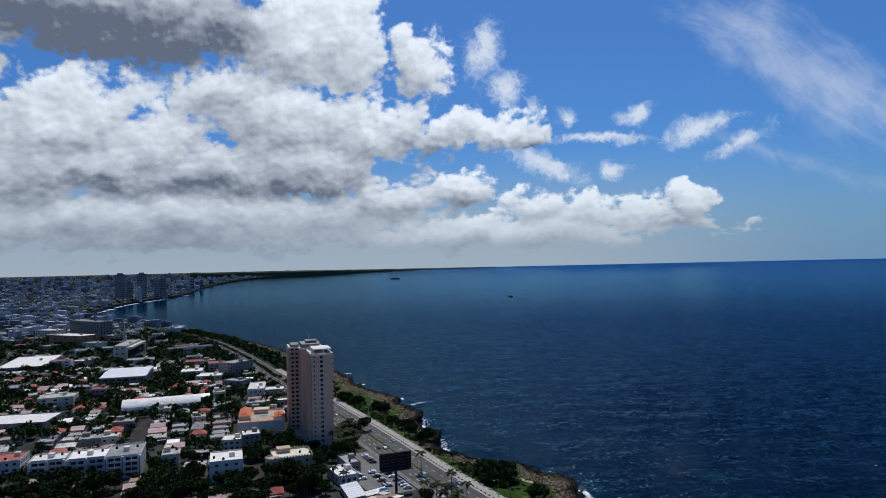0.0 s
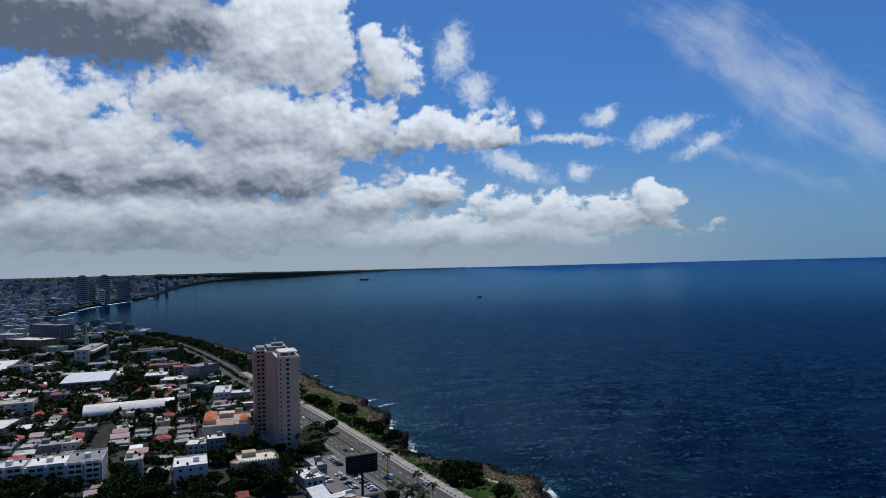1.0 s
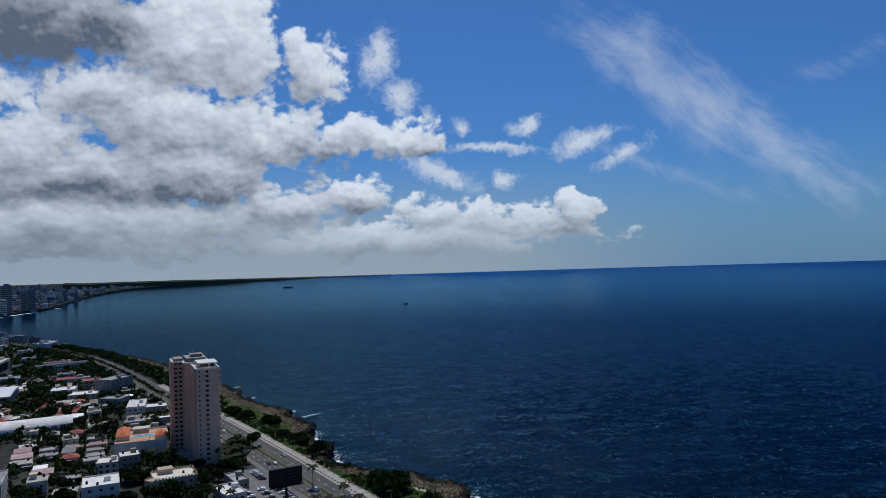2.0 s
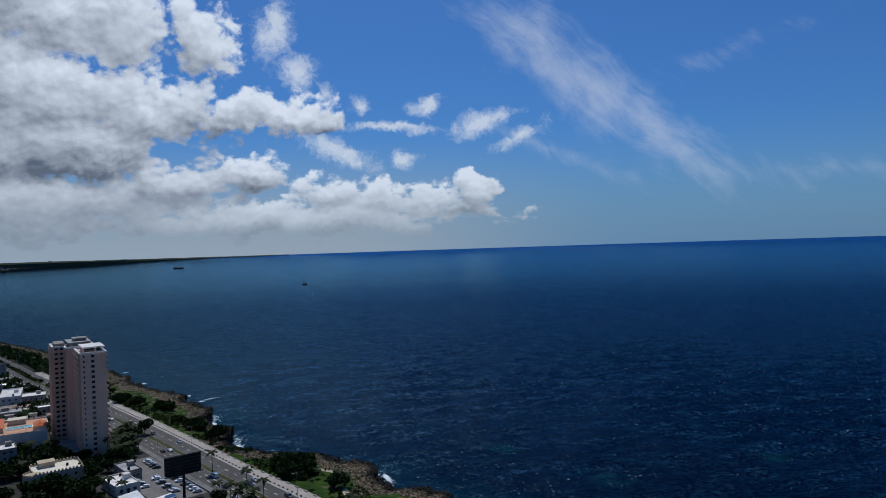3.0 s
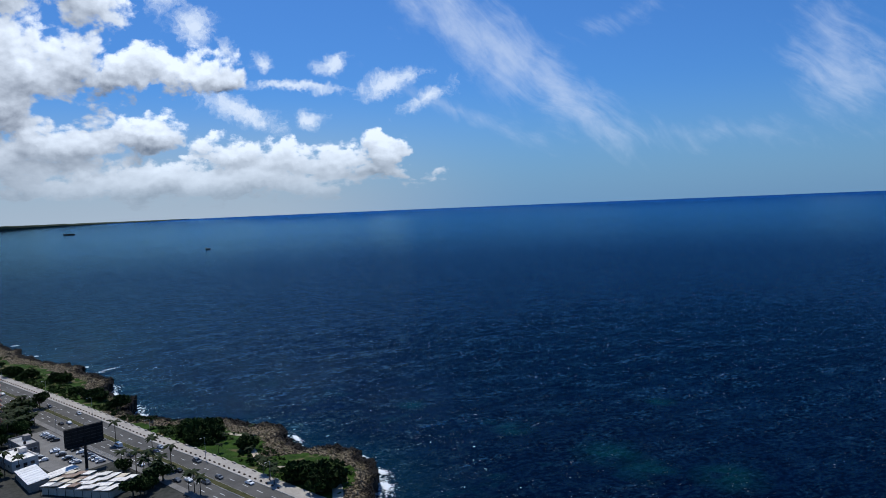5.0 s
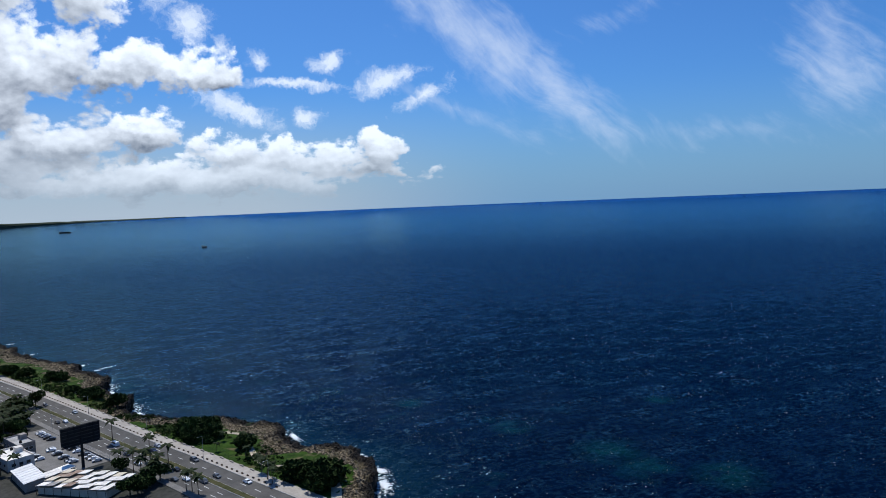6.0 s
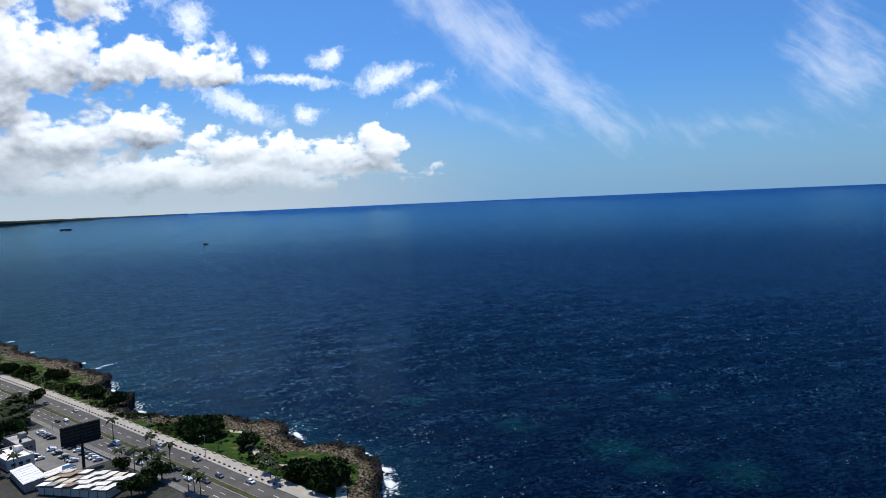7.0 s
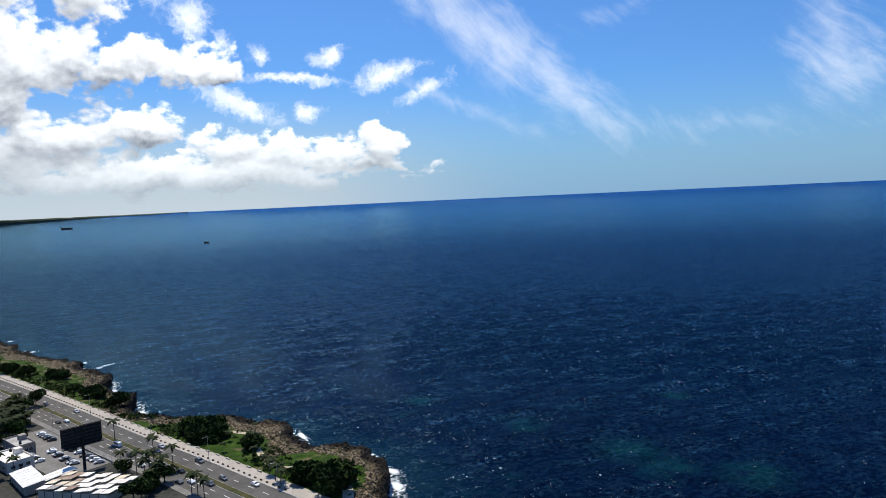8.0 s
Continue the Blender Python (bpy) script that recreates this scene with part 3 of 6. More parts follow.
COAST_FAR = [(-39.5, 590), (-55, 609), (-70, 632), (-80, 648), (-92, 676), (-96, 697), (-109, 722), (-121.7, 749.1), (-158.2, 814.6), (-193.6, 887.0), (-227.2, 947.6), (-284.2, 1041.5), (-338.7, 1105.1), (-402.6, 1182.9),
             (-470.7, 1264.2), (-537.0, 1319.2), (-608.6, 1405.8), (-748.3, 1547.9), (-938.3, 1781.7), (-1016.0, 2024.2), (-1056.9, 2214.1), (-1067.3, 2401.5), (-1055, 2642), (-1085, 2900), (-1150, 3200), (-1225, 3700), (-1215, 4150), (-1100, 4420), (-860, 4566), (-585, 4779), (-300, 4860)]
COAST = curve_points(COAST_NEAR + COAST_FAR, 1.2)
ragged = np.array([noise.fractal(Vector((x * 0.11, y * 0.11, 3.0)), 0.9, 2.0, 5) for x, y in COAST])
ct = np.gradient(COAST, axis=0)
ct /= np.linalg.norm(ct, axis=1)[:, None]
COAST = COAST + np.stack([ct[:, 1], -ct[:, 0]], 1) * (ragged * 2.2)[:, None]
COAST_X = lambda y: np.interp(y, COAST[::3, 1], COAST[::3, 0])


def along(i0, i1, offset0, offset1, z, thick, name, mat, step=1):
    """A strip that follows the kerb between two offsets (positive to the sea), as a slab."""
    verts, faces = [], []
    ids = list(range(i0, i1, step))
    for i in ids:
        a, b = KERB_LINE[i] + SEAWARD[i] * offset0, KERB_LINE[i] + SEAWARD[i] * offset1
        verts += [(*a, z - thick), (*b, z - thick), (*b, z), (*a, z)]
    for k in range(len(ids) - 1):
        for e in range(4):
            f = (4 * k + e, 4 * k + (e + 1) % 4, 4 * k + 4 + (e + 1) % 4, 4 * k + 4 + e)
            faces.append(f)
    n = len(verts)
    faces += [(3, 2, 1, 0), (n - 4, n - 3, n - 2, n - 1)]
    me = raw(name, verts, faces, mat)
    bm = bmesh.new()
    bm.from_mesh(me)
    bmesh.ops.recalc_face_normals(bm, faces=bm.faces)
    bm.to_mesh(me)
    bm.free()
    return me


def kerb_at(y, offset):
    """The point of the boulevard at the given y of the kerb line, moved towards the sea, and its heading."""
    i = int(np.argmin(np.abs(KERB_LINE[:, 1] - y)))
    p = KERB_LINE[i] + SEAWARD[i] * offset
    return p[0], p[1], math.degrees(math.atan2(TANGENT[i, 1], TANGENT[i, 0]))


def road_gap(x, y):
    """Distance of a point from the kerb line, positive towards the sea."""
    d = KERB_LINE - np.array((x, y))
    i = int(np.argmin((d ** 2).sum(1)))
    return -float(d[i] @ SEAWARD[i])


# ---- sea: one sheet to the horizon, with swell near the shore ----
SAND_BANKS = [(197, 254, 15), (200, 230, 11), (221, 205, 14), (176, 307, 10), (273, 304, 8), (145, 376, 9)]      # shallows: x, y, radius


def build_sea():
    dice = np.random.default_rng(5)
    view = np.radians(np.arange(-70, 20.01, 0.16))
    rest = np.radians(np.arange(20, 290.1, 3.0))[1:-1]
    ang = np.concatenate([view, rest])
    rad = np.concatenate([[1.0, 60, 120, 180], np.arange(225, 620, 1.7), 620 * 1.0105 ** np.arange(0, 198)])
    rad = np.append(rad[rad < 4880], 4896.0)
    A, R = np.meshgrid(ang, rad)
    X, Y = -np.sin(A) * R, np.cos(A) * R
    Z = bowl(R)
    calm = np.clip((900 - R) / 500, 0, 1) * np.clip((R - 200) / 30, 0, 1)
    swell = 0
    for size in np.geomspace(9, 70, 36):
        turn, shift = dice.normal(-0.35, 0.55), dice.uniform(0, 6.28)
        swell = swell + 0.0016 * size * np.sin((X * np.sin(turn) + Y * np.cos(turn)) * 6.283 / size + shift)
    Z = Z + swell * calm
    na, nr = len(ang), len(rad)
    i, j = np.meshgrid(np.arange(nr - 1), np.arange(na), indexing="ij")
    k = (j + 1) % na
    quads = np.stack([i * na + j, (i + 1) * na + j, (i + 1) * na + k, i * na + k], -1).reshape(-1, 4)
    me = bpy.data.meshes.new("sea")
    me.vertices.add(nr * na)
    me.vertices.foreach_set("co", np.stack([X, Y, Z], -1).astype(np.float32).ravel())
    me.loops.add(quads.size)
    me.loops.foreach_set("vertex_index", quads.astype(np.int32).ravel())
    me.polygons.add(len(quads))
    me.polygons.foreach_set("loop_start", np.arange(0, quads.size, 4, dtype=np.int32))
    me.update(calc_edges=True)
    me.polygons.foreach_set("use_smooth", [True] * len(quads))
    # how close the shore is: 1 at the rocks, 0 at 220 m
    gap = X.ravel() - COAST_X(Y.ravel())
    pts = COAST[(COAST[:, 1] > 150) & (COAST[:, 1] < 900)][::4]
    flat = np.stack([X.ravel(), Y.ravel()], 1)
    near = np.full(len(flat), 1e6)
    pick = np.where((flat[:, 1] > 50) & (flat[:, 1] < 1000) & (np.abs(gap) < 320))[0]
    for c in np.array_split(pick, max(1, len(pick) // 8000)):
        near[c] = np.sqrt(((flat[c][:, None] - pts[None]) ** 2).sum(-1)).min(1)
    shore = np.clip(1 - near / 220, 0, 1)
    at = me.attributes.new("shore", "FLOAT", "POINT")
    at.data.foreach_set("value", shore.astype(np.float32))
    # reach of the steep facets and painted sun glints, strongest near and ahead
    rough_sea = np.clip((1900 - R.ravel()) / 1300, 0, 1) * np.clip((78 - np.degrees(np.abs(A.ravel() + 0.35))) / 45, 0, 1)
    at = me.attributes.new("chop", "FLOAT", "POINT")
    at.data.foreach_set("value", rough_sea.astype(np.float32))
    bank = np.zeros(len(flat))
    for x, y, r in SAND_BANKS:
        bank = np.maximum(bank, np.clip(1.35 - np.hypot(flat[:, 0] - x, flat[:, 1] - y) / r, 0, 1))
    at = me.attributes.new("bank", "FLOAT", "POINT")
    at.data.foreach_set("value", bank.astype(np.float32))
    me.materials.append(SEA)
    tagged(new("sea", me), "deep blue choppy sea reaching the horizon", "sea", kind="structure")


build_sea()


# ---- land ----
def build_ground():
    ys = np.concatenate([np.arange(-700, 1500, 20.0), np.arange(1500, 4860, 60.0)])
    cols = np.concatenate([[0], 6 * 1.17 ** np.arange(0, 41)])
    verts, faces = [], []
    kx = lambda y: np.interp(y, KERB_LINE[:, 1], KERB_LINE[:, 0])
    for y in ys:
        edge = kx(y) + 8.5 if y < 1360 else COAST_X(y) - 6
        if 1190 < y < 1360:
            edge = min(edge, COAST_X(y) - 6)
        for c in cols:
            x = edge - c
            verts.append((x, y, GROUND - 0.06 + float(bowl(math.hypot(x, y)))))
    n = len(cols)
    for i in range(len(ys) - 1):
        faces += [(i * n + j, (i + 1) * n + j, (i + 1) * n + j + 1, i * n + j + 1)[::-1] for j in range(n - 1)]
    for i in range(len(ys) - 1):      # edge down to the sea
        a = len(verts)
        verts += [(verts[i * n][0], verts[i * n][1], -1), (verts[(i + 1) * n][0], verts[(i + 1) * n][1], -1)]
        faces.append((i * n, a, a + 1, (i + 1) * n))
    me = raw("ground", verts, faces, CITY_GROUND)
    bm = bmesh.new()
    bm.from_mesh(me)
    bmesh.ops.recalc_face_normals(bm, faces=bm.faces)
    bm.to_mesh(me)
    bm.free()
    if me.polygons[50].normal.z < 0:
        me.flip_normals()
    tagged(new("ground", me), "grey and earthy city ground with patches of scrub", "ground", kind="structure")


build_ground()


def rough_noise(x, y, s, octaves=5, seed=0.0):
    return noise.fractal(Vector((x * s, y * s, seed)), 0.85, 2.1, octaves)


def build_shore():
    """Strip between promenade and sea: scrub, then pitted rock, then a dark undercut cliff."""
    sel = COAST[(COAST[:, 1] > 120) & (COAST[:, 1] < 1345)]
    keep, last = [], 0
    for x, y in sel:
        d = KERB_LINE - np.array((x, y))
        i = int(np.argmin((d ** 2).sum(1)))
        last = max(last, i)
        keep.append(last)
    ncol = 40
    verts, faces, wet = [], [], []
    for (x, y), i in zip(sel, keep):
        inner = KERB_LINE[i] + SEAWARD[i] * 6.9
        outer = np.array((x, y))
        width = max(1.0, np.linalg.norm(outer - inner))
        for c in range(ncol):
            u = c / (ncol - 1)
            p = inner + (outer - inner) * u
            out = (1 - u) * width
            rocky = max(0.0, min(1.0, (24 - out) / 12)) * min(1.0, u * 3)
            z = 7.85 - 2.6 * u ** 1.5 * (1 if width > 12 else 0.6) + (0.25 * rough_noise(*p, 0.08) + rocky * (2.0 * rough_noise(*p, 0.09, 5, 4.0) + 1.9 * abs(rough_noise(*p, 0.36, 5, 9.0)))) * min(1, u * 4)
            z += 0.9 * max(0.0, 1 - out / 5) * rocky
            if c == ncol - 1:
                z -= 0.6
            verts.append((p[0], p[1], z))
            wet.append(max(0.0, 1 - out / 12))
        t = outer - inner
        t = t / np.linalg.norm(t)
        j = rough_noise(x, y, 0.25, 4, 7.0)
        for back, z in ((0.4, 2.6), (1.8 + j, 1.2), (0.6 + j, 0.3), (1.5, -2.0)):
            verts.append((x - t[0] * back, y - t[1] * back, z + 0.5 * j * (z > 0)))
            wet.append(1.0)
    n = ncol + 4
    for k in range(len(sel) - 1):
        faces += [(k * n + c, k * n + c + 1, (k + 1) * n + c + 1, (k + 1) * n + c) for c in range(n - 1)]
    me = raw("rocky_shore", verts, faces, ROCK)
    me.attributes.new("spray", "FLOAT", "POINT").data.foreach_set("value", wet)
    if me.polygons[5].normal.z < 0:
        me.flip_normals()
    tagged(new("rocky_shore", me), "pitted brown coral rock shelf above the surf", "rock", kind="structure")
    # lawn: follows the same ground a little higher, with an uneven outer edge
    lv, lf = [], []
    lc = 12
    for k, ((x, y), i) in enumerate(zip(sel, keep)):
        inner = KERB_LINE[i] + SEAWARD[i] * 6.95
        width = np.linalg.norm(np.array((x, y)) - inner)
        reach = max(0.03, min(0.75, (width - 17 + 8 * rough_noise(x, y, 0.06, 3, 2.0)) / width))
        for c in range(lc):
            u = reach * c / (lc - 1)
            f = u * (ncol - 1)
            a = min(int(f), ncol - 2)
            p0, p1 = Vector(verts[k * n + a]), Vector(verts[k * n + a + 1])
            p = p0.lerp(p1, f - a)
            lv.append((p.x, p.y, p.z + (0.10 if c < lc - 1 else -0.12) + 0.05 * (c > 0)))
    for k in range(len(sel) - 1):
        lf += [(k * lc + c, k * lc + c + 1, (k + 1) * lc + c + 1, (k + 1) * lc + c) for c in range(lc - 1)]
    me2 = raw("lawn", lv, lf, GRASS)
    if me2.polygons[5].normal.z < 0:
        me2.flip_normals()
    tagged(new("lawn", me2), "rough green lawn between promenade and rocks", "lawn", kind="structure")


build_shore()

# ---- boulevard ----
I0, I1 = int(np.argmin(np.abs(KERB_LINE[:, 1] - 120))), int(np.argmin(np.abs(KERB_LINE[:, 1] - 1335)))
tagged(new("road", along(I0, I1, -21.0, 0.0, GROUND, 0.3, "road", ASPHALT)), "grey asphalt dual carriageway along the sea", "road", kind="structure")
I2 = int(np.argmin(np.abs(KERB_LINE[:, 1] - 760)))
tagged(new("promenade", along(I0, I2, 0.25, 7.0, GROUND + 0.16, 0.6, "promenade", PAVING)), "pale paved seaside promenade", "pavement", kind="structure")
tagged(new("kerb", along(I0, I1, 0.0, 0.25, GROUND + 0.19, 0.4, "kerb", KERB)), "concrete kerb of the promenade", "kerb", kind="structure")
tagged(new("median_kerb", along(I0, I1, -11.9, -8.9, GROUND + 0.14, 0.3, "median_kerb", KERB)), "concrete edge of the median", "kerb", kind="structure")
tagged(new("median_grass", along(I0, I1, -11.7, -9.1, GROUND + 0.22, 0.2, "median_grass", DRY)), "dry grass on the road median", "grass", kind="structure")
tagged(new("pavement", along(I0, I2, -24.0, -21.0, GROUND + 0.15, 0.4, "pavement", LOT)), "worn concrete pavement beside the road", "pavement", kind="structure")


def lane_marks():
    dash = []
    for off in (-4.5, -15.0, -18.0):
        for i in range(I0, int(np.argmin(np.abs(KERB_LINE[:, 1] - 800))), 5):
            dash.append(pose(*kerb_point(i, off)))
    verts, faces = [], []
    for m in dash:
        n = len(verts)
        verts += [m @ Vector(v) for v in ((-1.9, -0.12, 0), (1.9, -0.12, 0), (1.9, 0.12, 0), (-1.9, 0.12, 0))]
        faces.append((n, n + 1, n + 2, n + 3))
    tagged(new("lane_markings", raw("lane_markings", verts, faces, MARK)), "white dashed lane lines on asphalt", "road marking", kind="stuff")


def kerb_point(i, off):
    p = KERB_LINE[i] + SEAWARD[i] * off
    return p[0], p[1], GROUND + 0.012, 0, 0, math.degrees(math.atan2(TANGENT[i, 1], TANGENT[i, 0]))


lane_marks()

# ======== the tall twin apartment tower ========
FL = 2.86


def balcony_mesh(w, depth=1.3):
    return tray("balcony", -w / 2, -depth, w / 2, 0, 0, 1.0, 0.16, 0.12, PINK)


def apartment_tower():
    t = base("apartment_tower", -82.5, 423.0, 17, GROUND, "tall pale pink twin apartment tower with white crown", "tower")
    part("front_wing", boxes("front_wing", [(0, 0, -0.5, 12.4, 25, 57)], PINK), t)
    part("middle_wing", boxes("middle_wing", [(1.2, 25, -0.5, 11.4, 37, 56)], PINK), t)
    part("rear_wing", boxes("rear_wing", [(-3.6, 37, -0.5, 11.4, 62, 56.6)], PINK), t)
    part("side_wing", boxes("side_wing", [(-9.6, 46, -0.5, -3.6, 66, 56.6)], PINK), t)
    part("roof", boxes("roof", [(0.3, 0.3, 57, 12.1, 24.7, 57.2)], ROOF_W), t)
    part("roof", boxes("roof", [(1.5, 25.0, 56, 11.1, 37, 56.2)], ROOF_G), t)
    part("roof", boxes("roof", [(-3.3, 37.3, 56.6, 11.1, 61.7, 56.8)], ROOF_G), t)
    part("roof", boxes("roof", [(-9.3, 46.3, 56.6, -3.6, 65.7, 56.8)], ROOF_G), t)
    part("cornice", boxes("cornice", [(-0.9, -0.8, 57.2, 13.1, 0.1, 58.1), (-0.9, 0.1, 57.2, 0.1, 25, 58.1), (12.3, 0.1, 57.2, 13.1, 25, 58.1)], WHITE), t, label="white roof edge")
    part("cornice", boxes("cornice", [(-4.3, 36.3, 56.8, 11.4, 37.2, 57.8), (-4.3, 37.2, 56.8, -3.4, 45.4, 57.8), (-10.5, 45.4, 56.8, -3.4, 46.2, 57.8), (-10.5, 46.2, 56.8, -9.5, 66.4, 57.8), (-9.5, 65.8, 56.8, -3.6, 66.4, 57.8), (11.2, 37.2, 56.8, 12.0, 62.4, 57.8)], WHITE), t, label="white roof edge")
    part("penthouse", boxes("penthouse", [(2.0, 5.5, 57.2, 7.6, 21, 60.0)], PINK), t)
    part("penthouse", boxes("penthouse", [(7.6, 12.5, 57.2, 11.6, 21, 60.0)], PINK), t)
    part("penthouse_roof", boxes("penthouse_roof", [(1.2, 3.6, 60.0, 12.6, 22.5, 60.6)], ROOF_W), t, label="white flat slab roof")
    for x in (7.8, 11.4):
        part("column", boxes("column", [(x, 4.4, 57.2, x + 0.35, 4.75, 60.0)], WHITE), t, label="white terrace column")
    part("penthouse_window", boxes("penthouse_window", [(7.9, 12.42, 57.5, 11.3, 12.5, 59.6)], GLASS), t)
    part("penthouse_window", boxes("penthouse_window", [(2.4, 5.42, 57.7, 7.2, 5.5, 59.5)], GLASS), t)
    part("penthouse", boxes("penthouse", [(-1.5, 40, 56.8, 9.0, 58, 59.6)], GREYR), t)
    part("penthouse_roof", boxes("penthouse_roof", [(-2.4, 39, 59.6, 10.0, 59.5, 60.1)], ROOF_G), t)
    part("penthouse", boxes("penthouse", [(-8.4, 48.5, 56.8, -3.8, 63, 58.8), (-8.8, 48.1, 58.8, -3.4, 63.4, 59.2)], GREYR), t)
    part("machine_room", boxes("machine_room", [(1, 44, 60.1, 8, 53, 61.6), (0.6, 43.6, 61.6, 8.4, 53.4, 61.9)], GREYR), t)
    part("mast", tube("mast", [(3, 46, 61.9, 0.16), (3, 46, 66, 0.08)], STEEL, 6), t)
    small, tall = window_mesh(1.7, 1.5), window_mesh(1.7, 1.6)
    bal, bal2 = balcony_mesh(3.6), balcony_mesh(2.5, 1.5)
    slim = window_mesh(0.8, 1.2)
    for s in range(19):
        z = FL * s + 3.2
        part("window", small, t, pose(5.9, 0, z + 1.2))
        part("window", slim, t, pose(1.5, 0, z + 1.3))
        for y in (3.5, 9.3, 15.1, 21.0):                       # long side towards the city
            part("balcony", bal, t, pose(0, y, z, 0, 0, -90))
            part("window", tall, t, pose(0, y, z + 1.2, 0, 0, -90))
        for y in (3.0, 9.0, 16.0):
            part("balcony", bal2, t, pose(12.4, y, z, 0, 0, 90))
            part("window", tall, t, pose(12.4, y, z + 1.2, 0, 0, 90))
        part("balcony", bal, t, pose(-3.6, 41.2, z, 0, 0, -90))
        part("window", tall, t, pose(-3.6, 41.2, z + 1.2, 0, 0, -90))
        part("balcony", bal2, t, pose(-5.3, 46, z))
        part("window", tall, t, pose(-5.3, 46, z + 1.2))
        part("balcony", bal2, t, pose(-8.2, 46, z))
        part("window", tall, t, pose(-8.2, 46, z + 1.2))
        for y in (49.5, 55.5, 61.5):
            part("balcony", bal, t, pose(-9.6, y, z, 0, 0, -90))
            part("window", tall, t, pose(-9.6, y, z + 1.2, 0, 0, -90))
    for y in (6.4, 12.2, 18.0, 24.2):
        part("fin", boxes("fin", [(-1.35, y - 0.25, 0, 0, y + 0.25, 57)], PINK), t)
    for x in (-9.7, -6.75, -3.75):
        part("fin", boxes("fin", [(x - 0.2, 44.5, 0, x + 0.2, 46, 56.6)], PINK), t)
    for y in (52.5, 58.5, 64.5):
        part("fin", boxes("fin", [(-10.95, y - 0.25, 0, -9.6, y + 0.25, 56.6)], PINK), t)
    part("podium", boxes("podium", [(-11.5, 2.5, -0.3, 14, 67, 2.6)], GREYR), t)
    return t


apartment_tower()

# ======== larger buildings of the quarter ========
TAKEN = []


def reserve(x, y, angle, w, d, pad=1.5):
    TAKEN.append((pose(x, y, 0, 0, 0, angle).inverted(), w, d, pad))


def is_free(x, y, r):
    for inv, w, d, pad in TAKEN:
        p = inv @ Vector((x, y, 0))
        if -pad - r < p.x < w + pad + r and -pad - r < p.y < d + pad + r:
            return False
    return True


reserve(-81.9, 423.0, 17, 14, 66, 6)
reserve(-91.5, 420.1, 17, 10, 67, 3)


def placed(name, label, category, x, y, angle, w, d, h, *rest, **more):
    reserve(x, y, angle, w, d)
    return block(name, label, category, x, y, angle, w, d, h, *rest, **more)


def sheet_hall():
    """Sports hall: white sheet roof with a slight ridge and ribs, dark walls."""
    reserve(-332.8, 658.8, 17, 40, 66)
    b = base("sports_hall", -332.8, 658.8, 17, GROUND, "large hall with flat white sheet roof and grey walls", "hall")
    part("wall", boxes("wall", [(0, 0, -0.5, 40, 66, 9.2)], GREYR), b)
    me = raw("roof", [(-1, -1, 9.2), (41, -1, 9.2), (41, 67, 9.2), (-1, 67, 9.2), (-1, -1, 9.8), (41, -1, 9.8), (41, 33, 11.4), (41, 67, 9.8), (-1, 67, 9.8), (-1, 33, 11.4)],
             [(0, 1, 5, 4), (4, 5, 6, 9), (9, 6, 7, 8), (1, 2, 7, 6, 5), (0, 4, 9, 8, 3), (2, 3, 8, 7), (3, 2, 1, 0)], ROOF_S)
    part("roof", me, b, label="white steel sheet roof")
    for k in range(13):
        part("roof_rib", raw("roof_rib", [(k * 3.3, -1, 9.85), (k * 3.3 + 0.15, -1, 9.85), (k * 3.3 + 0.15, 33, 11.48), (k * 3.3, 33, 11.48), (k * 3.3 + 0.07, -1, 9.98), (k * 3.3 + 0.07, 33, 11.6)],
                             [(0, 1, 4), (1, 2, 5, 4), (0, 4, 5, 3), (2, 3, 5)], ROOF_S), b)
    for k in range(6):
        part("louvre", boxes("louvre", [(2 + k * 6.3, -0.1, 6.2, 6.5 + k * 6.3, 0.05, 7.8)], DARK), b)
    part("door", boxes("door", [(16, -0.12, 0, 22, 0.05, 4)], DARK), b)


def vaulted_hall():
    """Warehouse with a white barrel vault."""
    x, y, w, d = -250, 527, 57, 24
    reserve(x, y, 20, w, d)
    b = base("vaulted_hall", x, y, 20, GROUND, "long warehouse under a white barrel vault roof", "warehouse")
    part("wall", boxes("wall", [(0, 0, -0.5, w, d, 4.6)], GREYR), b)
    n, verts, faces = 18, [], []
    for e in (-0.4, w + 0.4):
        for k in range(n + 1):
            a = math.pi * k / n
            verts.append((e, d / 2 - math.cos(a) * (d / 2 + 0.4), 4.5 + math.sin(a) * 6.2))
    faces = [(k, k + 1, n + 2 + k, n + 1 + k) for k in range(n)] + [tuple(range(n + 1))[::-1], tuple(range(n + 1, 2 * n + 2)), (0, n + 1, 2 * n + 1, n)]
    part("vault", raw("vault", verts, faces, ROOF_W, smooth=False), b, label="white painted barrel vault")
    for k in range(8):
        ring = []
        for j in range(n + 1):
            a = math.pi * j / n
            for rr, xo in ((0.45, 0.0), (0.60, 0.0), (0.60, 0.18), (0.45, 0.18)):
                ring.append((3 + k * 7.2 + xo, d / 2 - math.cos(a) * (d / 2 + rr), 4.5 + math.sin(a) * (6.2 + rr - 0.4)))
        part("rib", raw("rib", ring, [(4 * j + e, 4 * j + 4 + e, 4 * j + 4 + (e + 1) % 4, 4 * j + (e + 1) % 4) for j in range(n) for e in range(4)], ROOF_W), b)
    for k in range(2):
        part("vent_box", boxes("vent_box", [(36 + k * 8, -0.9, 4.2, 39 + k * 8, 2.0, 6.6)], GREYR), b)
    windows_on(b, "front", w, d, 1, 12, 2.4, 3, (2.6, 1.1))


